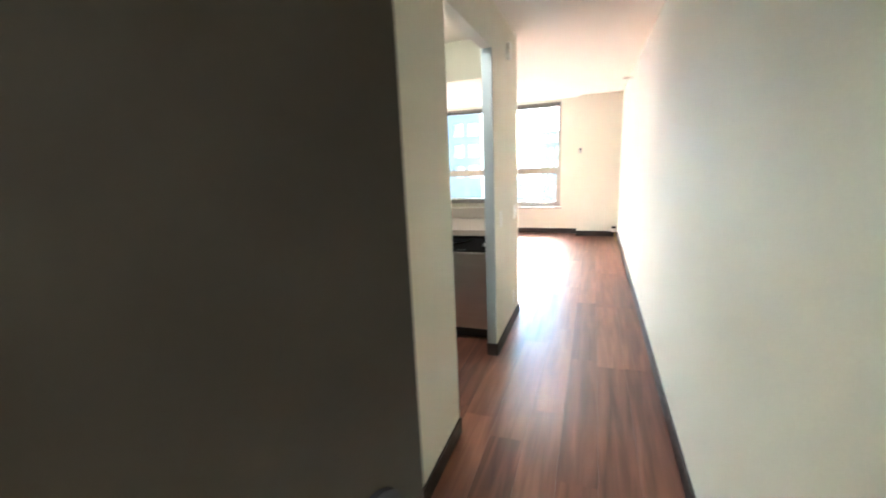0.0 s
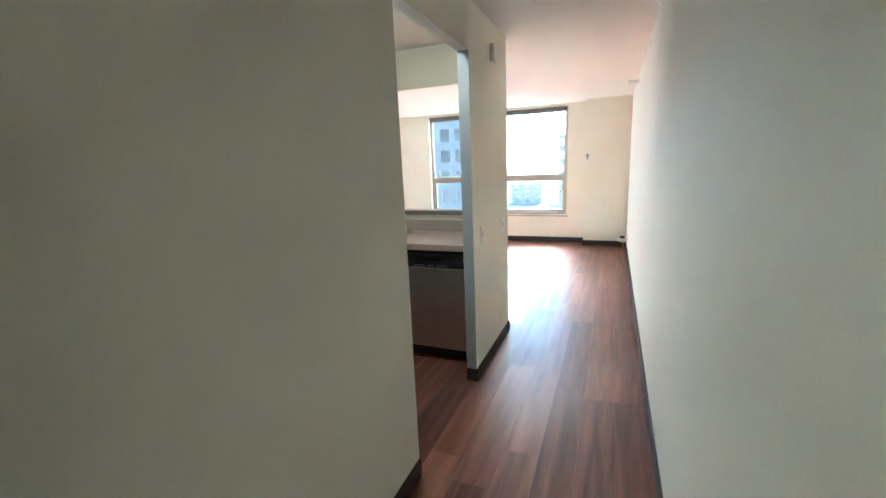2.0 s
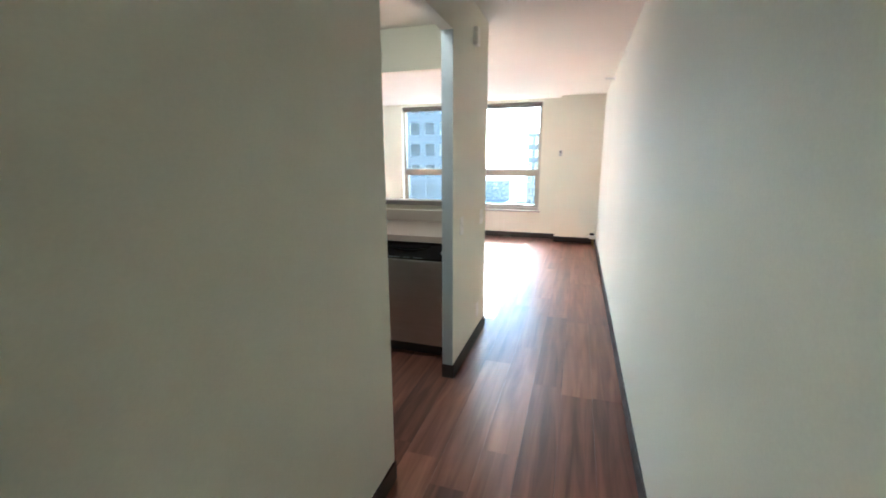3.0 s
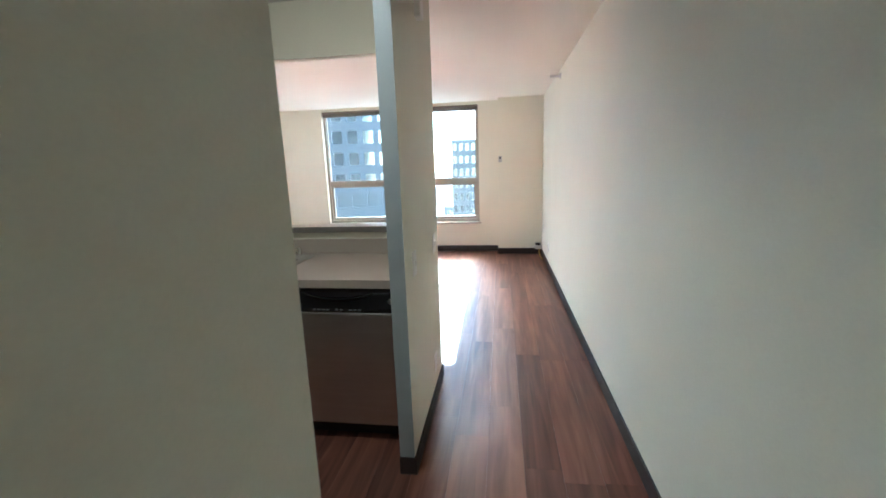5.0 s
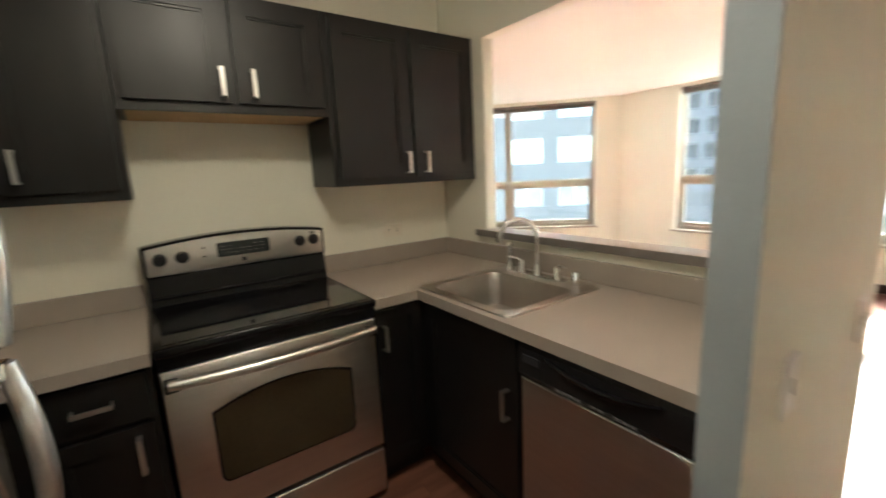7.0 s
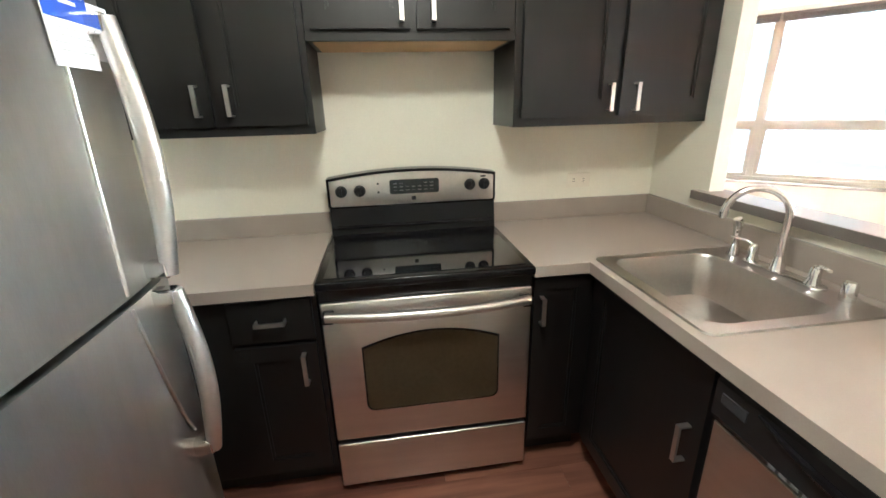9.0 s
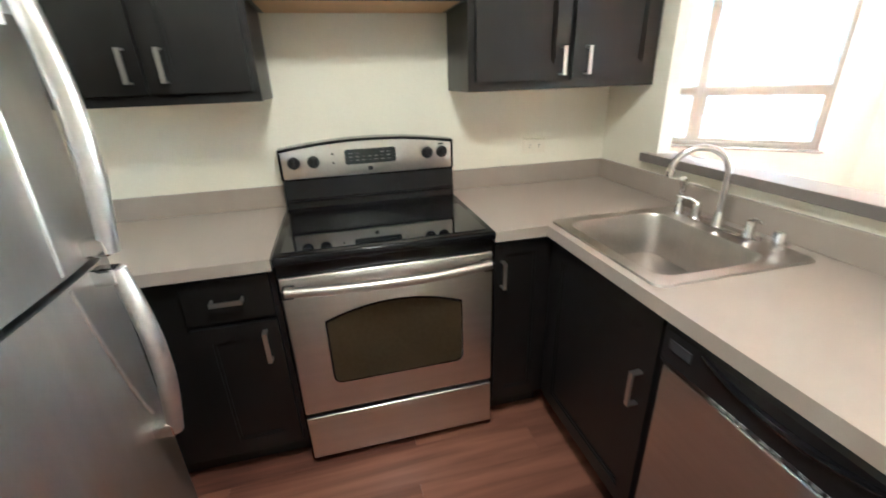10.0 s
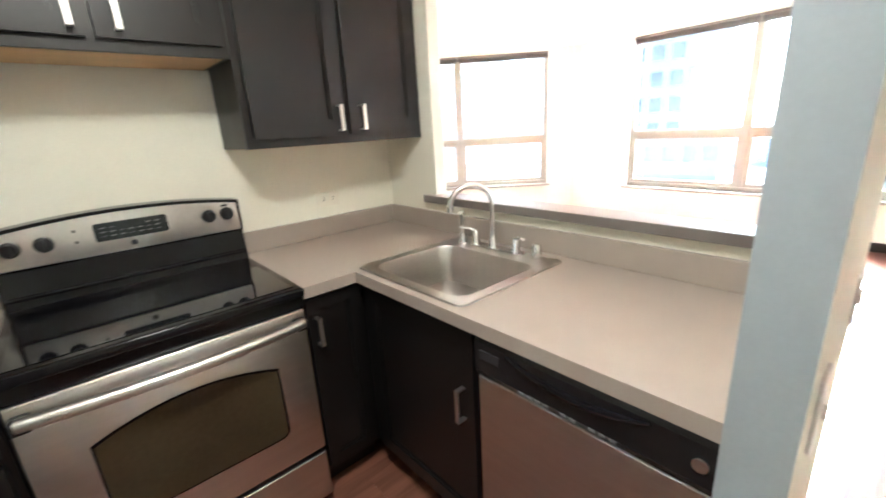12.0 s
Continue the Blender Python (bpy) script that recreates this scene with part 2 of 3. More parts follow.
def wall(name, bm, label, material=None):
    return solo(name, bm, material or PAINT, label, "wall", **STRUCT)


wall("wall_east", box(XR, XR + 0.15, -6.0, YFAR + 0.2, -0.2, CEIL_Z + 0.1), "long plain cream painted corridor wall")
wall("wall_corridor_west", box(XC - 0.066, XC, -6.0, -1.755, -0.2, CEIL_Z), "cream painted corridor wall beside the kitchen doorway")
wall("wall_kitchen_header", box(XC - 0.066, XC - 0.0005, -1.755, -0.835, 2.14, CEIL_Z), "cream painted header over the kitchen doorway", PAINT)
wall("wall_stub", box(XC - 0.066, XC, -0.835, 0.110, -0.2, CEIL_Z), "narrow cream painted partition end with light switches")
wall("wall_pass_through", cells([-0.15, 0.394, 1.874], [-0.2, 1.054, 2.112, CEIL_Z], lambda i, j: not (i == 1 and j == 1), 0.0, 0.069, "y"), "painted kitchen wall with a wide open pass-through")
wall("wall_kitchen_west", box(-0.15, 0.0, -2.75, 0.0, -0.2, CEIL_Z), "cream painted wall behind the stove")
wall("wall_kitchen_south", box(0.0, 1.865, -2.75, -2.62, -0.2, CEIL_Z), "plain cream painted wall behind the fridge")
wall("wall_living_south", box(-3.9, -0.15, -0.08, 0.07, -0.2, CEIL_Z), "plain cream painted living room wall")
wall("wall_living_west", box(-3.9, -3.75, 0.07, 2.1, -0.2, CEIL_Z), "plain cream painted living room wall")
wall("wall_pillar", box(2.311, XR, YPIL, YFAR, -0.2, CEIL_Z), "cream painted projecting pillar in the room corner")
wall("wall_north", cells([CORNER_X, -0.638, 2.0, XR], [-0.2, WIN_Z0, WIN_Z1, CEIL_Z], lambda i, j: not (i == 1 and j == 1), YFAR, YFAR + 0.2, "y"), "cream painted window wall of the living room")
diag = wall("wall_diagonal", cells([0.0, 0.36, 2.998, 3.4], [-0.2, WIN_Z0, WIN_Z1, CEIL_Z], lambda i, j: not (i == 1 and j == 1), -0.2, 0.0, "y"), "cream painted angled window wall of the living room")
DIAG = pose(CORNER_X, YFAR, 0, 0, 0, 225)
diag.matrix_world = DIAG @ Matrix.Translation(diag.location)

wall("wall_entry", cells([XC, 2.0, 2.92, XR], [-0.2, 0.0, 2.06, CEIL_Z], lambda i, j: not (i == 1 and j == 1), -4.15, -4.03, "y"), "cream painted wall round the entrance door")
wall("wall_hallway_end", box(1.865, XR, -6.1, -6.0, -0.2, CEIL_Z), "plain end wall of the outer hallway")
solo("ceiling", box(-4.0, XR + 0.1, -6.0, YFAR + 0.15, CEIL_Z, CEIL_Z + 0.15), CEIL, "smooth white painted ceiling", "ceiling", **STRUCT)

# The shade on this white jamb is part of its colour.
solo("trim", box(XC - 0.069, XC + 0.001, -0.838, -0.8352, 0.096, 2.138), SHADED_TRIM, "white jamb on the partition end, coloured with its blue-grey shade", "trim", **STRUCT)
solo("trim", box(XC - 0.069, XC + 0.001, -1.753, -0.8385, 2.1365, 2.1395), CEIL, "white painted jamb under the doorway header", "trim", **STRUCT)


def skirting(name, x0, x1, y0, y1):
    return solo(name, box(x0, x1, y0, y1, 0.0, 0.095, 0.004), BASE, "dark brown vinyl baseboard along the wall", "baseboard", **STRUCT)


skirting("baseboard", XR - 0.011, XR, -4.03, YPIL)
skirting("baseboard", 2.311, XR - 0.011, YPIL - 0.011, YPIL)
skirting("baseboard", 2.300, 2.311, YPIL - 0.011, YFAR - 0.011)
skirting("baseboard", CORNER_X, 2.311, YFAR - 0.011, YFAR)
skirting("baseboard", XC, XC + 0.011, -4.03, -1.755)
skirting("baseboard", XC, XC + 0.011, -0.835, 0.110)
skirting("baseboard", 1.867, XC + 0.011, -0.837, -0.835)
skirting("baseboard", -3.7, XC - 0.066, 0.071, 0.082)
skirting("baseboard", XC - 0.066, XC + 0.011, 0.110, 0.121)


# ---- ceiling lamps ----
def ceiling_light(x, y, r, strength, color, label):
    glow, n, l, b = node_tree("opal lamp glass")
    b.inputs["Base Color"].default_value = (0.85, 0.84, 0.80, 1)
    b.inputs["Roughness"].default_value = 0.3
    b.inputs["Emission Color"].default_value = (*color, 1)
    b.inputs["Emission Strength"].default_value = strength
    t = thing("ceiling_light", (x, y, CEIL_Z), label, "ceiling light")
    part("base", tube([(x, y, CEIL_Z), (x, y, CEIL_Z - 0.025)], r + 0.012, 32), NICKEL, t, smooth=True)
    zs = [(CEIL_Z - 0.025 - 0.06 * math.sin(k * math.pi / 16), max(0.004, r * math.cos(k * math.pi / 16))) for k in range(9)]
    part("shade", tube([(x, y, z) for z, q in zs], [q for z, q in zs], 32), glow, t, "white opal glass dome", True)


ceiling_light(2.40, -1.01, 0.12, 0.0, (1.0, 0.86, 0.68), "round white dome light on the corridor ceiling")
# Unseen hallway lamp added to lift the door and corridor walls.
ceiling_light(2.42, -5.1, 0.14, 15.0, (1.0, 0.86, 0.70), "added unseen dome light that brightens the entrance from the hallway")
# Unseen lamp added as fill, since the kitchen has only daylight.
ceiling_light(1.55, -1.25, 0.20, 3.7, (1.0, 0.84, 0.66), "added unseen dome light that brightens the kitchen")

# ---- windows ----
def window(name, m, label):
    """A two-light window, 2.6 m wide, with a transom and hopper sashes below. Local x runs along the wall, y out of the room."""
    w, h, tr = 2.638, WIN_Z1 - WIN_Z0, 1.19 - WIN_Z0
    win = thing(name, (0, 0, 0), label, "window", turn=0, **STRUCT)
    for nm, b in (("jamb", (0, 0.04, 0.07, 0.15, 0, h)), ("jamb", (w - 0.04, w, 0.07, 0.15, 0, h)), ("head", (0.04, w - 0.04, 0.07, 0.15, h - 0.045, h)),
                  ("bottom_rail", (0.04, w - 0.04, 0.07, 0.15, 0, 0.05)), ("mullion", (w / 2 - 0.035, w / 2 + 0.035, 0.07, 0.15, 0.05, h - 0.045)),
                  ("transom", (0.04, w / 2 - 0.035, 0.068, 0.15, tr - 0.03, tr + 0.03)), ("transom", (w / 2 + 0.035, w - 0.04, 0.068, 0.15, tr - 0.03, tr + 0.03))):
        part(nm, box(*b, 0.004), WINFRAME, win)
    for a, b in ((0.04, w / 2 - 0.035), (w / 2 + 0.035, w - 0.04)):
        for z0, z1, f in ((0.05, tr - 0.03, 0.045), (tr + 0.03, h - 0.045, 0.015)):
            sash = part("sash", cells([a, a + f, b - f, b], [z0, z0 + f, z1 - f, z1], lambda i, j: not (i == 1 and j == 1), 0.085, 0.125, "y"), WINFRAME, win)
            p = part("pane", box(a + f, b - f, 0.103, 0.108, z0 + f, z1 - f), PANE, sash)
            p.visible_shadow = False
    part("sill", box(-0.03, w + 0.03, -0.035, 0.07, -0.028, 0.0, 0.004), WINFRAME, win, "tan metal sill board")
    win.matrix_world = m
    blind = thing("window_blind", (0, 0, 0), "raised taupe window blind under the window head", "blind", group="raised window blinds", turn=0)
    for a, b in ((0.012, w / 2 - 0.01), (w / 2 + 0.01, w - 0.012)):
        part("headrail", box(a, b, 0.015, 0.06, h - 0.032, h - 0.002, 0.003), BLIND, blind)
        for k in range(7):
            part("slat", box(a + 0.005, b - 0.005, 0.018, 0.056, h - 0.038 - 0.006 * k, h - 0.035 - 0.006 * k), BLIND, blind)
        part("bottom_rail", box(a + 0.005, b - 0.005, 0.02, 0.054, h - 0.09, h - 0.078, 0.002), BLIND, blind)
        part("wand", tube([(a + 0.08, 0.03, h - 0.09), (a + 0.082, 0.028, h - 0.75)], 0.004, 6), PLASTIC, blind)
    blind.matrix_world = m
    return win


window("window_1", Matrix.Translation((-0.638, YFAR, WIN_Z0)), "wide tan metal window in two lights with hopper sashes")
window("window_2", DIAG @ pose(2.998, 0, WIN_Z0, 0, 0, 180), "wide tan metal window in the angled wall")


# ---- entrance door ----
door = thing("door_1", (2.020, -4.058, 0.0), "dark brown entrance door standing half open", "door", turn=math.degrees(math.atan2(0.933, 0.360)), **STRUCT)
part("leaf", box(0.045, 0.914, -0.045, 0.0, 0.012, 2.03, 0.003), DOORPAINT, door)
for zz in (0.25, 1.05, 1.85):
    part("hinge", tube([(0.040, 0.004, zz - 0.05), (0.040, 0.004, zz + 0.05)], 0.007, 8), NICKEL, door)
lever = part("lock_plate", tube([(0.838, -0.045, 1.058), (0.838, -0.052, 1.058)], 0.031, 24), GASKET, door, "dark round lock plate", True)
part("knob", tube([(0.838, -0.052, 1.058), (0.838, -0.060, 1.058), (0.838, -0.066, 1.058), (0.838, -0.072, 1.058)], [0.012, 0.020, 0.021, 0.018], 24), PLASTIC, lever, "pale metal thumb turn", True)
part("thumb_bar", box(0.834, 0.842, -0.0735, -0.072, 1.046, 1.070), GASKET, lever)
part("latch_plate", box(0.9142, 0.916, -0.034, -0.011, 0.93, 1.04), NICKEL, door)
frame_ob = thing("door_frame", (2.46, -4.03, 0), "dark painted entrance door frame", "door frame", **STRUCT)
for b in ((1.952, 2.0, -4.16, -4.02, 0, 2.10), (2.92, 2.97, -4.16, -4.02, 0, 2.10), (2.0, 2.92, -4.16, -4.02, 2.06, 2.10)):
    part("casing", box(*b, 0.003), DOORPAINT, frame_ob)


# ---- kitchen cabinets ----
def bar_handle(parent, p0, p1, out, name="handle"):
    """A flat satin pull between p0 and p1 that stands off along out."""
    a, b, o = Vector(p0), Vector(p1), Vector(out)
    d = (b - a).normalized()
    side = d.cross(o.normalized()) * 0.0075
    bm = bmesh.new()
    for q0, q1, t in ((a + o, b + o, o.normalized() * 0.006), (a, a + o, d * 0.006), (b, b + o, -d * 0.006)):
        vs = []
        for base in (q0, q1):
            vs += [bm.verts.new(base + s + k) for s, k in ((-side, Vector()), (side, Vector()), (side, t), (-side, t))]
        for f in ((0, 1, 2, 3), (4, 5, 6, 7), (0, 1, 5, 4), (1, 2, 6, 5), (2, 3, 7, 6), (3, 0, 4, 7)):
            bm.faces.new([vs[k] for k in f])
    return part(name, bm, NICKEL, parent, "brushed nickel bar handle")


def panel(parent, name, face, u0, u1, z0, z1, rail=0.058, depth=0.019):
    """A shaker door or drawer front. face: ('x', value) looks to +x, ('y', value) looks to -y."""
    axis, w = face
    sgn = 1 if axis == "x" else -1
    small = min(u1 - u0, z1 - z0) < 0.17
    if small:
        bm = box(w, w + depth, u0, u1, z0, z1, 0.003) if axis == "x" else box(u0, u1, w - depth, w, z0, z1, 0.003)
        return part(name, bm, CAB, parent)
    ring = cells([u0, u0 + rail, u1 - rail, u1], [z0, z0 + rail, z1 - rail, z1], lambda i, j: not (i == 1 and j == 1), min(w, w + sgn * depth), max(w, w + sgn * depth), axis)
    es = [e for e in ring.edges if e.calc_length() > 0.05 and len(e.link_faces) == 2 and e.calc_face_angle(0) > 1]
    bmesh.ops.bevel(ring, geom=es, offset=0.0025, segments=2, affect="EDGES", profile=0.5)
    ob = part(name, ring, CAB, parent)
    i0, i1, bead = w + sgn * 0.001, w + sgn * 0.009, 0.009
    lo, hi = min(i0, i1), max(i0, i1)
    part("field", box(lo, hi, u0 + rail, u1 - rail, z0 + rail, z1 - rail) if axis == "x" else box(u0 + rail, u1 - rail, lo, hi, z0 + rail, z1 - rail), CAB, ob)
    lo, hi = min(w + sgn * 0.009, w + sgn * 0.014), max(w + sgn * 0.009, w + sgn * 0.014)
    u, v = [u0 + rail, u0 + rail + bead, u1 - rail - bead, u1 - rail], [z0 + rail, z0 + rail + bead, z1 - rail - bead, z1 - rail]
    part("bead", cells(u, v, lambda i, j: not (i == 1 and j == 1), lo, hi, axis), CAB, ob)
    return ob


UP_X = 0.305


def upper(y0, y1, z0, z1, doors, label):
    cab = thing("wall_cabinet", (0.16, (y0 + y1) / 2, z0), label, "cabinet", group="upper kitchen cabinets")
    part("body", box(0.003, UP_X, y0, y1, z0, z1, 0.0015), CAB, cab)
    part("underside", box(0.012, UP_X - 0.02, y0 + 0.02, y1 - 0.02, z0 - 0.002, z0 + 0.002), CABIN, cab, "raw maple underside")
    part("bottom_rail", box(UP_X - 0.018, UP_X + 0.001, y0, y1, z0 - 0.001, z0 + 0.03, 0.0005), CAB, cab)
    for a, b, hy, hz in doors:
        d = panel(cab, "door", ("x", UP_X + 0.002), a, b, z0 + 0.035, z1 - 0.02)
        bar_handle(d, (UP_X + 0.021, hy, hz), (UP_X + 0.021, hy, hz + 0.105), (0.028, 0, 0))
    return cab


upper(-0.842, -0.004, 1.378, 2.128, [(-0.815, -0.432, -0.460, 1.428), (-0.408, -0.030, -0.350, 1.428)], "dark espresso two-door wall cabinet beside the pass-through")
upper(-1.598, -0.844, 1.690, 2.128, [(-1.575, -1.232, -1.262, 1.745), (-1.208, -0.868, -1.150, 1.745)], "short dark espresso wall cabinet above the stove")
upper(-2.260, -1.600, 1.378, 2.128, [(-2.235, -1.942, -1.982, 1.445), (-1.918, -1.622, -1.876, 1.445)], "dark espresso two-door wall cabinet next to the fridge")

BX, BY, KZ = 0.60, -0.60, 0.10


def base_unit(label, body, kick, loc):
    cab = thing("base_cabinet", loc, label, "cabinet", group="lower kitchen cabinets")
    part("body", box(*body, 0.0015), CAB, cab)
    part("toe_kick", box(*kick), KICK, cab)
    return cab


c = base_unit("dark espresso base cabinet with one drawer and a door", (0.003, BX, -2.30, -1.622, KZ, 0.872), (0.003, BX - 0.06, -2.30, -1.622, 0.0, KZ), (0.3, -1.95, 0))
d = panel(c, "drawer", ("x", BX + 0.001), -1.918, -1.640, 0.700, 0.855)
bar_handle(d, (BX + 0.020, -1.828, 0.780), (BX + 0.020, -1.728, 0.780), (0.028, 0, 0))
d = panel(c, "door", ("x", BX + 0.001), -1.918, -1.640, 0.125, 0.680)
bar_handle(d, (BX + 0.020, -1.685, 0.528), (BX + 0.020, -1.685, 0.648), (0.028, 0, 0))
c = base_unit("narrow dark espresso corner base cabinet beside the stove", (0.003, BX, -0.848, -0.003, KZ, 0.872), (0.003, BX - 0.06, -0.848, -0.6, 0.0, KZ), (0.3, -0.45, 0))
d = panel(c, "door", ("x", BX + 0.001), -0.842, -0.628, 0.125, 0.855, 0.045)
bar_handle(d, (BX + 0.020, -0.812, 0.675), (BX + 0.020, -0.812, 0.785), (0.028, 0, 0))
c = base_unit("dark espresso sink base cabinet with a single door", (BX + 0.004, 1.236, BY, -0.003, KZ, 0.72), (BX - 0.06, 1.236, BY + 0.06, -0.003, 0.0, KZ), (0.9, -0.3, 0))
part("top_rail", box(BX + 0.004, 1.236, BY, BY + 0.018, 0.722, 0.872), CAB, c)
d = panel(c, "door", ("y", BY - 0.001), 0.66, 1.222, 0.125, 0.855)
bar_handle(d, (1.180, BY - 0.020, 0.545), (1.180, BY - 0.020, 0.660), (0, -0.028, 0))


# ---- worktops ----
def soften(bm, z, r, keep):
    """Rounds the top edges at height z for which keep(middle) holds."""
    es = [e for e in bm.edges if all(abs(v.co.z - z) < 1e-5 for v in e.verts) and e.calc_face_angle(0) > 1 and keep((e.verts[0].co + e.verts[1].co) / 2)]
    bmesh.ops.bevel(bm, geom=es, offset=r, segments=4, affect="EDGES", profile=0.5)
    return bm


CT = 0.915
front = lambda p: abs(p.x - 0.645) < 0.002 or abs(p.y + 0.645) < 0.002
top = thing("worktop", (0.6, -0.4, 0.873), "grey-beige laminate corner worktop with a rounded front edge", "worktop")
slab = cells([0.002, 0.625, 0.645, 1.15, 1.872], [-0.852, -0.645, -0.575, -0.135, -0.002], lambda i, j: (j == 0 and i <= 1) or (j > 0 and not (j == 2 and i in (1, 2))), 0.873, CT, "z")
part("slab", soften(slab, CT, 0.012, front), LAMINATE, top, smooth=True)
part("backsplash", box(0.002, 0.021, -0.852, -0.021, CT, 1.011, 0.003), LAMINATE, top)
part("backsplash", box(0.002, 1.872, -0.021, -0.002, CT, 1.011, 0.003), LAMINATE, top)
top = thing("worktop", (0.3, -1.95, 0.873), "short grey-beige laminate worktop between stove and fridge", "worktop")
slab = cells([0.002, 0.645], [-2.62, -1.620], lambda i, j: True, 0.873, CT, "z")
part("slab", soften(slab, CT, 0.012, front), LAMINATE, top, smooth=True)
part("backsplash", box(0.002, 0.021, -2.62, -1.620, CT, 1.011, 0.003), LAMINATE, top)
ledge = thing("pass_through_ledge", (1.1, 0.035, 1.0545), "grey-beige laminate ledge on the pass-through wall", "ledge")
part("board", box(0.334, 1.872, -0.032, 0.102, 1.0545, 1.092, 0.002), LAMINATE, ledge)
part("edge_band", box(0.332, 1.872, -0.036, -0.0322, 1.0555, 1.091, 0.001), BACKLIT_LAMINATE, ledge, "laminate edge band darkened to a backlit shade")
part("edge_band", box(0.332, 1.872, 0.1022, 0.106, 1.0555, 1.091, 0.001), BACKLIT_LAMINATE, ledge, "laminate edge band darkened to a backlit shade")
part("end_band", box(0.3302, 0.3338, -0.032, -0.0005, 1.0555, 1.091, 0.001), BACKLIT_LAMINATE, ledge)

# ---- stove ----
SY0, SY1 = -1.613, -0.857
SC = (SY0 + SY1) / 2
st = thing("stove", (0.33, SC, 0), "freestanding stainless steel electric stove with black glass top", "stove")
part("body", box(0.02, 0.612, SY0 + 0.004, SY1 - 0.004, 0.03, 0.895, 0.004), BLACKPLASTIC, st)
for xx in (0.08, 0.56):
    for yy in (SY0 + 0.05, SY1 - 0.05):
        part("foot", tube([(xx, yy, 0.0), (xx, yy, 0.03)], 0.018, 10), BLACKPLASTIC, st)
ck = part("cooktop", box(0.095, 0.672, SY0, SY1, 0.893, 0.926, 0.009, 3), BLACKGLOSS, st, "glossy black cooktop rim", True)
part("glass", box(0.125, 0.640, SY0 + 0.028, SY1 - 0.028, 0.9262, 0.9282, 0.0008), BLACKGLASS, ck, "black ceramic glass")
part("riser", prism([(0.03, 0.925), (0.128, 0.925), (0.108, 1.062), (0.03, 1.062)], SY0 + 0.006, SY1 - 0.006, "y"), BLACKGLOSS, st, "black enamel riser")
part("riser_lip", box(0.10, 0.137, SY0 + 0.008, SY1 - 0.008, 0.955, 0.968, 0.004), BLACKGLOSS, st)
hood = arched(SY0, SY1, 1.045, 1.208, 0.032, 0.012, 20)
bg = part("backguard", prism(hood, 0.035, 0.114, "x", 0.006), BLACKGLOSS, st, "black backguard shell with an arched top", True)
part("control_panel", prism(arched(SY0 + 0.012, SY1 - 0.012, 1.055, 1.196, 0.030, 0.008, 20), 0.1142, 0.121, "x", 0.003), STEEL_H, bg, "brushed steel control panel", True)
part("display", prism(rounded(SC - 0.105, SC + 0.115, 1.100, 1.164, 0.010), 0.1212, 0.1235, "x", 0.0008), DISPLAY, bg, "dark clock and keypad window")
for r_, zz in enumerate((1.115, 1.130, 1.145)):
    for k in range(7):
        if not (r_ == 2 and k in (2, 3, 4)):
            part("key", box(0.1236, 0.1240, SC - 0.088 + 0.027 * k, SC - 0.072 + 0.027 * k, zz, zz + 0.0035), DIMPRINT if (k + r_) % 3 else GASKET, bg)
for yy in (SY0 + 0.062, SY0 + 0.142, SY1 - 0.122, SY1 - 0.056):
    zz = 1.122 if yy < SC else 1.128
    kn = part("knob", tube([(0.1212, yy, zz), (0.126, yy, zz), (0.140, yy, zz), (0.143, yy, zz)], [0.026, 0.026, 0.021, 0.018], 20), BLACKPLASTIC, bg, "round black burner knob", True)
    part("grip", box(0.140, 0.151, yy - 0.005, yy + 0.005, zz - 0.021, zz + 0.021, 0.003), BLACKPLASTIC, kn)
for yy, zz in ((SC - 0.155, 1.150), (SC - 0.155, 1.112)):
    part("indicator", tube([(0.1212, yy, zz), (0.1225, yy, zz)], 0.005, 10), GASKET, bg)
part("badge", prism(rounded(SC - 0.010, SC + 0.010, 1.070, 1.088, 0.006), 0.1212, 0.123, "x"), GASKET, bg, "small dark badge")
part("indicator_lamp", box(0.1212, 0.1225, SY1 - 0.072, SY1 - 0.048, 1.158, 1.166), GASKET, bg)
part("vent_strip", box(0.60, 0.650, SY0 + 0.004, SY1 - 0.004, 0.845, 0.892, 0.004), BLACKGLOSS, st, "black vent strip under the cooktop")
dr = part("oven_door", box(0.614, 0.652, SY0 + 0.006, SY1 - 0.006, 0.266, 0.842, 0.006, 3), STEEL, st, "brushed steel oven door", True)
part("window_trim", prism(arched(SC - 0.247, SC + 0.253, 0.390, 0.712, 0.050, 0.03, 16), 0.6522, 0.6545, "x", 0.0008), BLACKGLOSS, dr)
part("oven_window", prism(arched(SC - 0.241, SC + 0.247, 0.396, 0.706, 0.050, 0.027, 16), 0.6546, 0.6556, "x"), OVENGLASS, dr, "brown tinted oven glass")
n_ = 16
bow = [(0.690 + 0.030 * (1 - (2 * k / n_ - 1) ** 2), SY0 + 0.028 + (SY1 - SY0 - 0.056) * k / n_, 0.810 - 0.002 * (1 - (2 * k / n_ - 1) ** 2)) for k in range(n_ + 1)]
part("oven_handle", tube(bow, 0.0175, 14), STEEL_H, dr, "bowed steel oven handle", True)
for yy in (SY0 + 0.034, SY1 - 0.034):
    part("handle_end", box(0.651, 0.700, yy - 0.020, yy + 0.020, 0.786, 0.820, 0.006), BLACKPLASTIC, dr)
part("drawer", box(0.612, 0.650, SY0 + 0.006, SY1 - 0.006, 0.040, 0.243, 0.006, 3), STEEL, st, "brushed steel storage drawer", True)

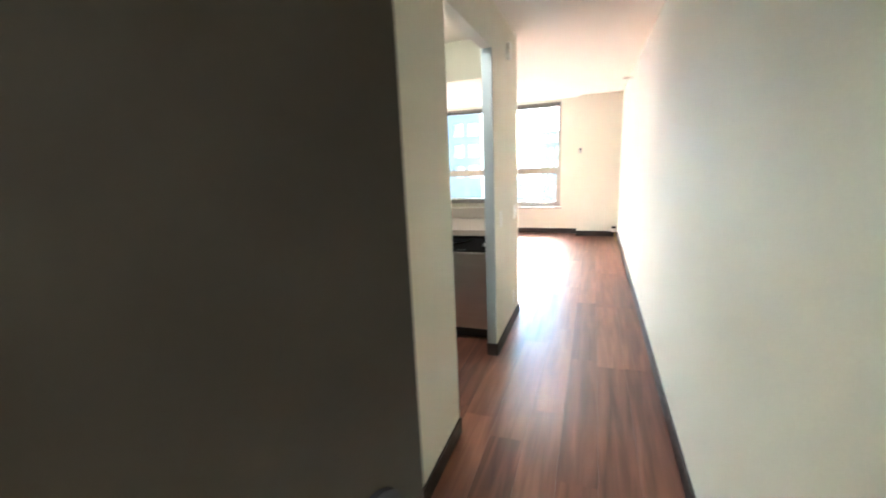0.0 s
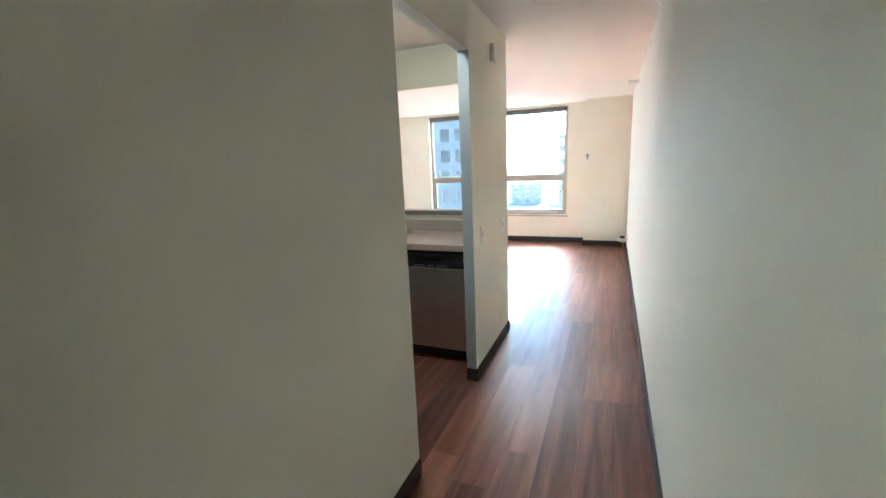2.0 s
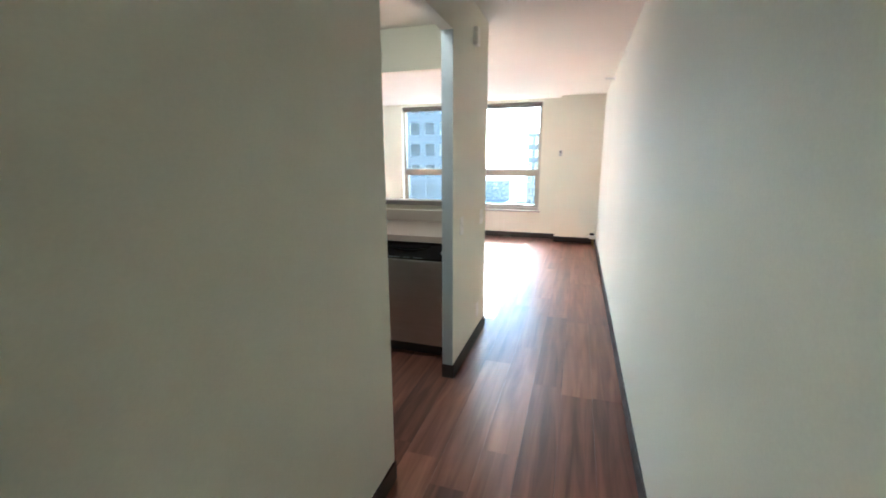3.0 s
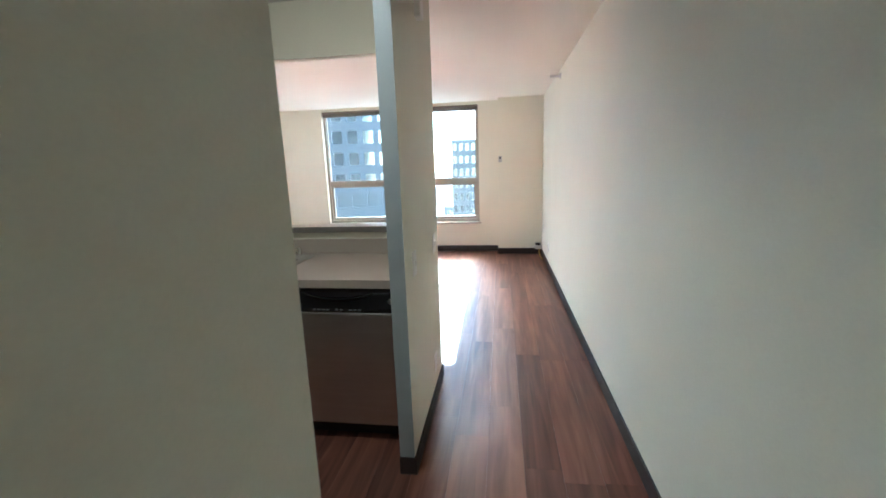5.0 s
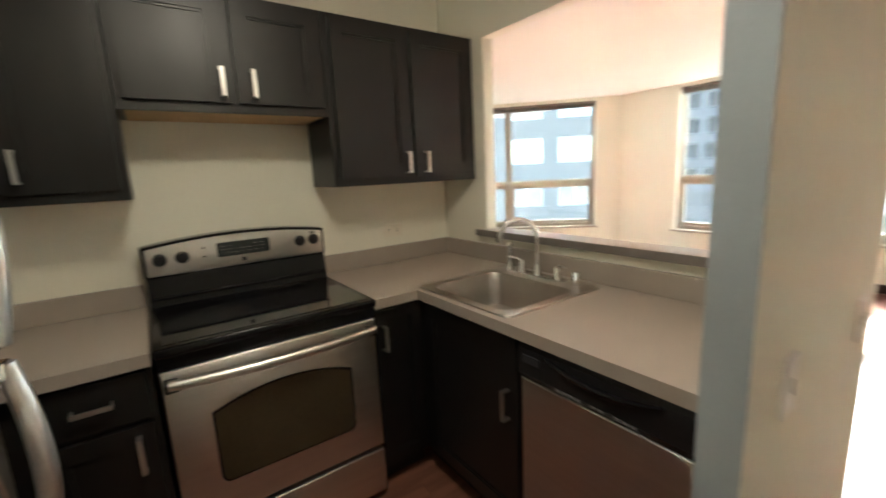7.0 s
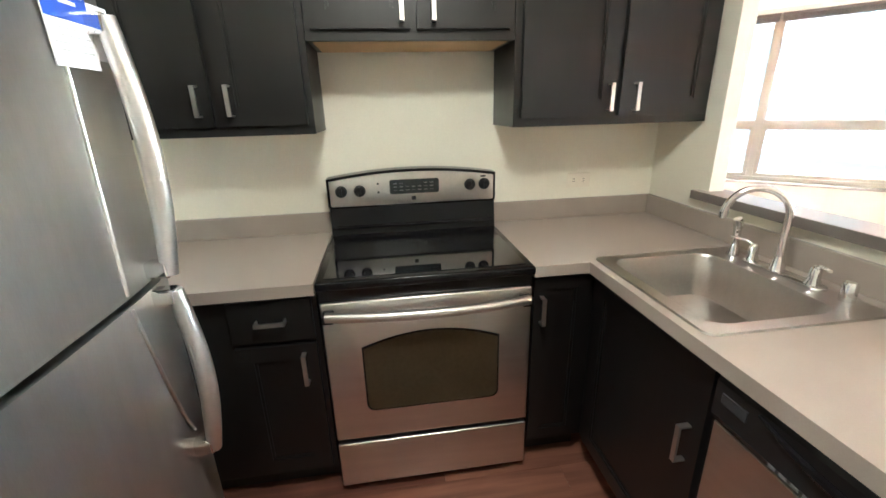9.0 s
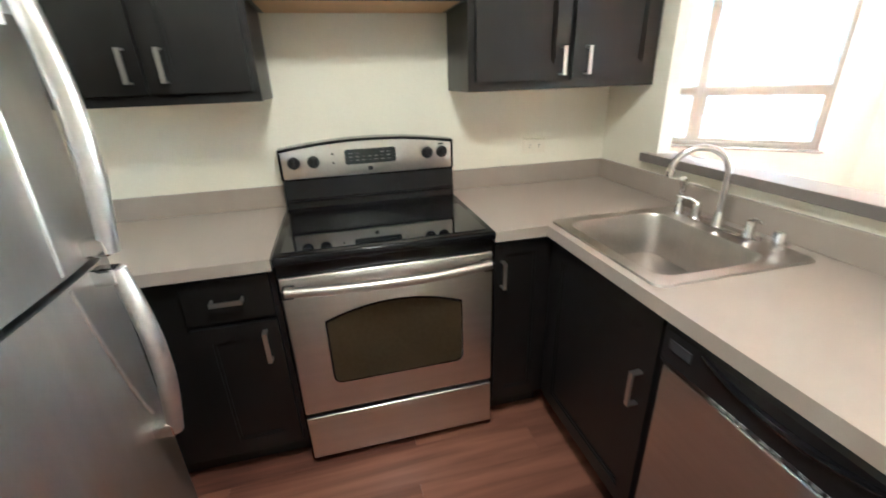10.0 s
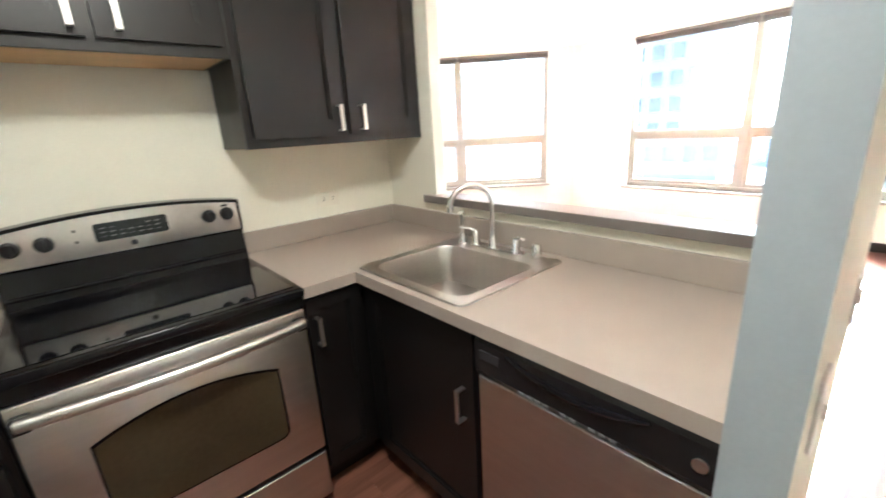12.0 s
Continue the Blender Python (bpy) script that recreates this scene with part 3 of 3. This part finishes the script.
# ---- dishwasher ----
dw = thing("dishwasher", (1.54, -0.3, 0), "built-in steel dishwasher with a black control panel", "dishwasher")
part("body", box(1.244, 1.858, -0.585, -0.03, 0.10, 0.868), BLACKPLASTIC, dw)
part("toe_kick", box(1.244, 1.858, -0.545, -0.53, 0.0, 0.10), KICK, dw)
part("door", box(1.246, 1.856, -0.622, -0.586, 0.105, 0.735, 0.005), STEEL, dw, "brushed steel dishwasher door")
cp = part("control_panel", prism([(-0.586, 0.738), (-0.622, 0.738), (-0.634, 0.760), (-0.634, 0.848), (-0.622, 0.866), (-0.586, 0.866)], 1.246, 1.856, "x"), BLACKPLASTIC, dw, "black curved control panel")
n_ = 14
lip = [(1.36 + 0.36 * k / n_, -0.636, 0.842 - 0.030 * (1 - (2 * k / n_ - 1) ** 2)) for k in range(n_ + 1)]
part("handle_lip", tube(lip, [0.004 + 0.007 * (1 - (2 * k / n_ - 1) ** 2) for k in range(n_ + 1)], 8), BLACKGLOSS, cp, smooth=True)
part("vent", box(1.268, 1.335, -0.637, -0.634, 0.800, 0.828, 0.001), GASKET, cp)
for k in range(11):
    if k not in (4, 7):
        part("button", box(1.400 + 0.024 * k, 1.416 + 0.024 * k, -0.6355, -0.6342, 0.752, 0.760), KEYPRINT, cp)
part("badge", tube([(1.810, -0.634, 0.803), (1.810, -0.638, 0.803)], 0.014, 18), NICKEL, cp, "round pale badge", True)

# ---- sink and tap ----
sk = thing("sink", (0.89, -0.355, 0.75), "single-bowl stainless steel drop-in sink", "sink")
RZ = CT + 0.006
outer, hole = rounded(0.606, 1.180, -0.616, -0.076, 0.03, 6), rounded(0.650, 1.136, -0.574, -0.185, 0.06, 6)
bm = bmesh.new()
loops = []
for pts, z in ((outer, CT + 0.0005), ([(u * 0.99 + 0.0089, v * 0.99 - 0.00355) for u, v in outer], RZ), (hole, RZ - 0.001)):
    loops.append([bm.verts.new((u, v, z)) for u, v in pts])
mu, mv = 0.893, -0.3795
for f, z in ((0.975, RZ - 0.012), (0.94, 0.80), (0.90, 0.765), (0.80, 0.752), (0.10, 0.746)):
    loops.append([bm.verts.new((mu + (u - mu) * f, mv + (v - mv) * f, z)) for u, v in hole])
for a, b in zip(loops, loops[1:]):
    for k in range(len(a)):
        q = (k + 1) % len(a)
        bm.faces.new([a[k], a[q], b[q], b[k]])
bm.faces.new(loops[-1])
part("bowl", bm, SINKSTEEL, sk, smooth=True)
part("drain", tube([(mu, mv, 0.746), (mu, mv, 0.7495)], 0.042, 20), CHROME, sk, "chrome drain")

tap = thing("tap", (0.866, -0.135, RZ), "chrome gooseneck kitchen tap with two lever handles", "tap")
TY = -0.115
part("deck_plate", prism(rounded(0.745, 1.025, TY - 0.026, TY + 0.026, 0.025), RZ, RZ + 0.008, "z", 0.003), CHROME, tap, smooth=True)
part("spout_base", tube([(0.866, TY, RZ + 0.008), (0.866, TY, RZ + 0.03), (0.866, TY, RZ + 0.055)], [0.023, 0.019, 0.013], 16), CHROME, tap, smooth=True)
R_ = 0.088
pth = [(0.866, TY, RZ + 0.05), (0.866, TY, RZ + 0.12), (0.866, TY, 1.105)]
for k in range(1, 15):
    a = math.pi * k / 15 * 1.06
    o = R_ * (1 - math.cos(a))
    pth.append((0.866 - 0.50 * o, TY - 0.866 * o, 1.105 + R_ * math.sin(a)))
part("spout", tube(pth, 0.0115, 14), CHROME, tap, "chrome gooseneck spout", True)
part("aerator", tube([Vector(pth[-1]) + Vector((0, 0, 0.004)), Vector(pth[-1]) - Vector((0.0, 0.0, 0.016))], 0.0135, 14), CHROME, tap, smooth=True)
for xx, s in ((0.770, -1), (0.985, 1)):
    hb = part("handle_base", tube([(xx, TY, RZ + 0.008), (xx, TY, RZ + 0.028), (xx, TY, RZ + 0.055), (xx, TY, RZ + 0.065)], [0.021, 0.016, 0.015, 0.008], 14), CHROME, tap, smooth=True)
    part("lever", tube([(xx, TY, RZ + 0.058), (xx + 0.02 * s, TY - 0.012, RZ + 0.072), (xx + 0.065 * s, TY - 0.035, RZ + 0.076)], [0.007, 0.006, 0.005], 10), CHROME, hb, smooth=True)
spray = thing("side_sprayer", (0.690, -0.135, RZ), "chrome and black side sprayer beside the tap", "sprayer")
part("holder", tube([(0.690, TY, RZ), (0.690, TY, RZ + 0.012), (0.690, TY, RZ + 0.045)], [0.022, 0.018, 0.014], 14), CHROME, spray, smooth=True)
part("head", tube([(0.690, TY, RZ + 0.045), (0.690, TY, RZ + 0.095), (0.690, TY - 0.004, RZ + 0.125), (0.690, TY - 0.008, RZ + 0.135)], [0.012, 0.013, 0.017, 0.014], 14), CHROME, spray, smooth=True)
solo("air_gap_cap", tube([(1.083, TY, RZ - 0.001), (1.083, TY, RZ + 0.045), (1.083, TY, RZ + 0.055)], [0.019, 0.019, 0.014], 16), CHROME, "short chrome air gap cap on the sink", "air gap", smooth=True)

# ---- fridge ----
FX0, FX1, FY = 0.985, 1.825, -1.850
fr = thing("fridge", (1.39, -2.2, 0), "stainless steel top-freezer fridge with tall handles", "fridge")
part("body", box(FX0, FX1, -2.60, FY - 0.062, 0.03, 1.665, 0.006), GASKET, fr, "dark grey cabinet")
part("gasket", box(FX0 + 0.012, FX1 - 0.012, FY - 0.061, FY - 0.050, 0.08, 1.67), GASKET, fr)
part("grille", box(FX0 + 0.01, FX1 - 0.01, FY - 0.06, FY - 0.03, 0.005, 0.075), BLACKPLASTIC, fr)


def bowed_door(z0, z1):
    n = 14
    out = [(FX0 + 0.004, FY - 0.050)] + [(FX0 + 0.004 + (FX1 - FX0 - 0.008) * k / n, FY - 0.020 + 0.020 * (1 - (2 * k / n - 1) ** 4)) for k in range(n + 1)] + [(FX1 - 0.004, FY - 0.050)]
    bm = prism(out, z0, z1, "z")
    return bm


ftop = part("freezer_door", bowed_door(1.128, 1.684), FRIDGESTEEL, fr, "brushed steel freezer door", True)
fbot = part("fridge_door", bowed_door(0.085, 1.112), FRIDGESTEEL, fr, "brushed steel fridge door", True)
HX = FX0 + 0.085


def long_handle(parent, z0, z1, flip):
    n = 14
    pts = []
    for k in range(n + 1):
        s = k / n
        pts.append((HX, FY + 0.030 + 0.020 * math.sin(math.pi * s), z0 + (z1 - z0) * s))
    h = part("handle", tube(pts, [0.017 + 0.004 * math.sin(math.pi * k / n) for k in range(n + 1)], 12), STEEL, parent, "tall bowed steel handle", True)
    for z in (z0 + 0.012, z1 - 0.012):
        part("bracket", box(HX - 0.018, HX + 0.018, FY - 0.012, FY + 0.036, z - 0.018, z + 0.018, 0.006), PLASTIC if flip else CHROME, h)


long_handle(ftop, 1.140, 1.618, False)
long_handle(fbot, 0.680, 1.103, False)
for pts, d_ in (([(1.150, 1.675), (1.152, 1.52), (1.160, 1.33), (1.168, 1.135)], ftop), ([(1.166, 1.105), (1.150, 1.02), (1.122, 0.90), (1.092, 0.79), (1.070, 0.74)], fbot)):
    part("ridge", tube([(x_, FY - 0.0015, z_) for x_, z_ in pts], 0.004, 8), STEEL_H, d_, smooth=True)
tag = thing("energy_card", (1.10, FY + 0.003, 1.50), "blue and white printed card stuck on the freezer door", "card")
part("sheet", box(1.072, 1.180, FY + 0.0035, FY + 0.0055, 1.531, 1.662), PAPER, tag)
part("header_band", box(1.072, 1.180, FY + 0.0057, FY + 0.0062, 1.602, 1.662), BLUEPRINT, tag, "blue printed band")
part("flap", box(1.015, 1.071, FY + 0.0035, FY + 0.0055, 1.548, 1.640), PAPER, tag, "folded side flap of the card")
for k, (a, b) in enumerate(((1.080, 1.140), (1.100, 1.140))):
    part("print_line", box(a, b, FY + 0.0063, FY + 0.0066, 1.640 - 0.014 * k, 1.646 - 0.014 * k), PAPER, tag)
for k in range(4):
    part("print_line", box(1.082, 1.170 - 0.01 * (k % 2), FY + 0.0057, FY + 0.0060, 1.588 - 0.011 * k, 1.5905 - 0.011 * k), PRINT, tag)


# ---- switches, sockets and small fixtures ----
def plate_x(name, x, y, z, h, w, label, category, side=1, slots=(), material=None):
    t = thing(name, (x, y, z), label, category)
    part("cover_plate", box(min(x, x + side * 0.006), max(x, x + side * 0.006), y - w / 2, y + w / 2, z - h / 2, z + h / 2, 0.002), PLASTIC, t)
    for dy, dz, sw, sh, d, mat in slots:
        part("insert", box(min(x + side * 0.0062, x + side * d), max(x + side * 0.0062, x + side * d), y + dy - sw / 2, y + dy + sw / 2, z + dz - sh / 2, z + dz + sh / 2, 0.0008), mat, t)
    return t


SOCK = ((0, 0.026, 0.033, 0.028, 0.0075, PLASTIC), (0, -0.026, 0.033, 0.028, 0.0075, PLASTIC), (-0.006, 0.026, 0.003, 0.009, 0.008, SLOT), (0.006, 0.026, 0.003, 0.009, 0.008, SLOT), (-0.006, -0.026, 0.003, 0.009, 0.008, SLOT), (0.006, -0.026, 0.003, 0.009, 0.008, SLOT))
plate_x("light_switch", XC, -0.640, 1.00, 0.118, 0.072, "white light switch on the narrow partition", "light switch", 1, ((0, 0, 0.012, 0.026, 0.013, PLASTIC),))
plate_x("light_switch", XC, -0.055, 0.985, 0.115, 0.090, "white double light switch near the partition end", "light switch", 1, ((-0.02, 0, 0.012, 0.026, 0.013, PLASTIC), (0.02, 0, 0.012, 0.026, 0.013, PLASTIC)))
plate_x("light_switch", XR, -2.995, 0.962, 0.118, 0.115, "white double light switch beside the entrance", "light switch", -1, ((-0.023, 0, 0.012, 0.026, 0.013, PLASTIC), (0.023, 0, 0.012, 0.026, 0.013, PLASTIC)))
plate_x("socket", XC, -0.15, 0.24, 0.115, 0.072, "white wall socket low on the partition", "socket", 1, SOCK)
plate_x("socket", XR, 3.15, 0.30, 0.115, 0.072, "white wall socket low on the long wall", "socket", -1, SOCK)
CREAM = surface("cream plastic", (0.76, 0.72, 0.61), 0.4, vary=0.03, bump=0.02)
t = thing("socket", (0.0, -0.40, 1.10), "cream horizontal wall socket above the backsplash", "socket")
part("cover_plate", box(0.0, 0.006, -0.460, -0.340, 1.064, 1.136, 0.002), CREAM, t)
for yy in (-0.426, -0.374):
    part("insert", box(0.0062, 0.0075, yy - 0.016, yy + 0.016, 1.085, 1.117, 0.0008), CREAM, t)
    for dz in (-0.006, 0.006):
        part("slot", box(0.0076, 0.0081, yy - 0.005, yy + 0.005, 1.101 + dz - 0.0012, 1.101 + dz + 0.0012), SLOT, t)
ch = thing("door_chime", (XC, -0.34, 2.16), "white plastic chime box high on the partition", "chime")
part("case", box(XC, XC + 0.035, -0.375, -0.305, 2.165, 2.275, 0.006), PLASTIC, ch)
sp = thing("sprinkler", (XR, 2.327, 2.351), "chrome sidewall sprinkler head under the ceiling", "sprinkler")
part("escutcheon", tube([(XR, 2.327, 2.351), (XR - 0.012, 2.327, 2.351)], [0.035, 0.028], 18), NICKEL, sp, smooth=True)
part("stem", tube([(XR - 0.012, 2.327, 2.351), (XR - 0.075, 2.327, 2.351)], 0.011, 12), NICKEL, sp, smooth=True)
part("deflector", box(XR - 0.115, XR - 0.075, 2.302, 2.352, 2.359, 2.363), NICKEL, sp)
part("deflector_fin", box(XR - 0.112, XR - 0.108, 2.302, 2.352, 2.333, 2.359), NICKEL, sp)
part("arm", box(XR - 0.11, XR - 0.07, 2.324, 2.330, 2.343, 2.359), NICKEL, sp)
th = thing("wall_sensor", (2.35, YPIL, 1.46), "small grey sensor on the pillar face", "sensor")
part("case", box(2.322, 2.372, YPIL - 0.022, YPIL, 1.465, 1.560, 0.004), PRINT, th)
part("lens", box(2.335, 2.359, YPIL - 0.024, YPIL - 0.0222, 1.520, 1.548, 0.0005), GASKET, th)
vb = thing("cable_box", (XR - 0.05, 4.04, 0.0), "small white cable box with a yellow wire in the corner", "cable box")
part("case", box(XR - 0.115, XR - 0.011, 3.99, 4.08, 0.100, 0.160, 0.008), PLASTIC, vb)
part("cap", box(XR - 0.105, XR - 0.030, 4.0, 4.07, 0.161, 0.195, 0.006), BLACKPLASTIC, vb, "black plastic cap")
part("plug", tube([(XR - 0.115, 4.03, 0.13), (XR - 0.150, 4.03, 0.13)], 0.016, 12), PLASTIC, vb, smooth=True)
part("wire", tube([(XR - 0.04, 4.02, 0.105), (XR - 0.055, 3.97, 0.07), (XR - 0.045, 3.88, 0.016), (XR - 0.030, 3.72, 0.010)], 0.011, 8), BRASS, vb, "yellow wire", True)

# ---- outside ----
GROUND_Z = -32.0
solo("ground", box(-3000, 3000, -3000, 3000, GROUND_Z - 1, GROUND_Z), ASPHALT, "hazy city ground far below", "ground", kind="structure")


def building(name, az, dist, turn, width, depth, height, storey, bay, wmat, gmat, label, fill=0.62, tall=0.55, detail=True):
    """A block whose front faces the flat: az and dist give its front's middle, turn its own heading, both in degrees from north to the east."""
    cx, cy = 1.0 + dist * math.sin(radians(az)), 2.0 + dist * math.cos(radians(az))
    b = thing(name, (cx, cy, GROUND_Z), label, "building", turn=-turn)
    part("wall", box(-width / 2, width / 2, 0.35, depth, 0, height - 0.1), wmat, b)
    part("roof", box(-width / 2 - 0.2, width / 2 + 0.2, 0.0, depth + 0.2, height, height + 0.5), ROOF, b)
    nb, ns = int(width / bay), int(height / storey)
    us, vs = [-width / 2], [0.0]
    for k in range(nb):
        m = -width / 2 + (k + 0.5) * width / nb
        us += [m - bay * fill / 2, m + bay * fill / 2]
    for k in range(ns):
        m = (k + 0.55) * height / ns
        vs += [m - storey * tall / 2, m + storey * tall / 2]
    us.append(width / 2)
    vs.append(height)
    part("facade", cells(us, vs, lambda i, j: not (i % 2 == 1 and j % 2 == 1), 0.0, 0.30, "y"), wmat, b)
    shared = None
    for j in range(1, len(vs) - 1, 2):
        if height - vs[j] > 36:
            continue
        for i in range(1, len(us) - 1, 2):
            if shared is None:
                w, h = us[2] - us[1], vs[2] - vs[1]
                bm = box(-w / 2, w / 2, -0.03, 0.03, -h / 2, h / 2)
                shared = part("window", bm, gmat, b)
                fr_ = None
                if detail:
                    fr_ = part("window_frame", cells([-w / 2, -w / 2 + 0.08, -0.05, 0.05, w / 2 - 0.08, w / 2], [-h / 2, -h / 2 + 0.08, h / 2 - 0.08, h / 2], lambda p, q: not (p in (1, 3) and q == 1), -0.10, -0.035, "y"), CONCRETE2, shared)
                ob, fo = shared, fr_
            else:
                ob = new("window", shared.data)
                ob.parent = b
                fo = None
                if fr_ is not None:
                    fo = new("window_frame", fr_.data)
                    fo.parent = ob
                    fo.location = fr_.location
            ob.location = ((us[i] + us[i + 1]) / 2, 0.2, (vs[j] + vs[j + 1]) / 2)
            if fo is not None:
                fo.location = (0, -0.07, 0)
    return b


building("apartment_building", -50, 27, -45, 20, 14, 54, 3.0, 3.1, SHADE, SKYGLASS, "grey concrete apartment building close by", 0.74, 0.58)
building("office_tower", -21, 57, -12, 13, 18, 66, 2.9, 2.1, DARKFACADE, SKYGLASS, "dark office tower with a grid of pale windows", 0.66, 0.60, False)
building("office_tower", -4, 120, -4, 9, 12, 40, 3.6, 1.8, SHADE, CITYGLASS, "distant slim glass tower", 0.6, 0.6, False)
rng = random.Random(7)
for k in range(26):
    az = -12 + rng.uniform(-30, 45)
    dist = rng.uniform(60, 420)
    building("low_building", az, dist, az + rng.uniform(-20, 20), rng.uniform(14, 34), rng.uniform(12, 26), rng.uniform(6, 20), 3.6, 6.0, rng.choice([CONCRETE, CONCRETE2, DARKFACADE]), CITYGLASS, "low city building far below", 0.6, 0.45, False)

# ---- floor planks ----
floor = solo("floor", cells([-3.75, -0.15, XC, XR], [-6.0, -2.62, 0.0, YFAR], lambda i, j: j == 2 or i == 2 or (i == 1 and j == 1), -0.2, -0.007, "z"), KICK, "red-brown wood plank floor", "floor", kind="structure")
PW, PL = 0.18, 1.22
bm = bmesh.new()
for hx, hy, z in ((0.5, 0.5, -0.007), (0.5, 0.5, -0.0004), (0.4985, 0.4998, 0.0)):
    for sx, sy in ((-1, -1), (1, -1), (1, 1), (-1, 1)):
        bm.verts.new((sx * hx * (PW - 0.0003), sy * hy * (PL - 0.0003), z))
bm.verts.ensure_lookup_table()
for a in (0, 4):
    for k in range(4):
        q = (k + 1) % 4
        bm.faces.new([bm.verts[a + k], bm.verts[a + q], bm.verts[a + 4 + q], bm.verts[a + 4 + k]])
bm.faces.new([bm.verts[8 + k] for k in range(4)])
plank_mesh = bpy.data.meshes.new("plank")
bmesh.ops.recalc_face_normals(bm, faces=bm.faces[:])
bm.to_mesh(plank_mesh)
bm.free()
plank_mesh.materials.append(PLANK)
x = XR - PW / 2
while x > -3.7:
    lo = -6.0 if x > XC - 0.05 else (-2.6 if x > 0 else 0.0)
    hi = YFAR if x > CORNER_X else YFAR + (x - CORNER_X)
    y = lo - rng.uniform(0.1, 1.1)
    while y < hi:
        a, b = max(y, lo), min(y + PL, hi)
        if b - a > 0.05:
            ob = new("plank", plank_mesh)
            ob.parent = floor
            ob.location = Vector((x, (a + b) / 2, 0)) - ORIGIN[floor]
            ob.scale = (1, (b - a) / PL, 1)
        y += PL
    x -= PW
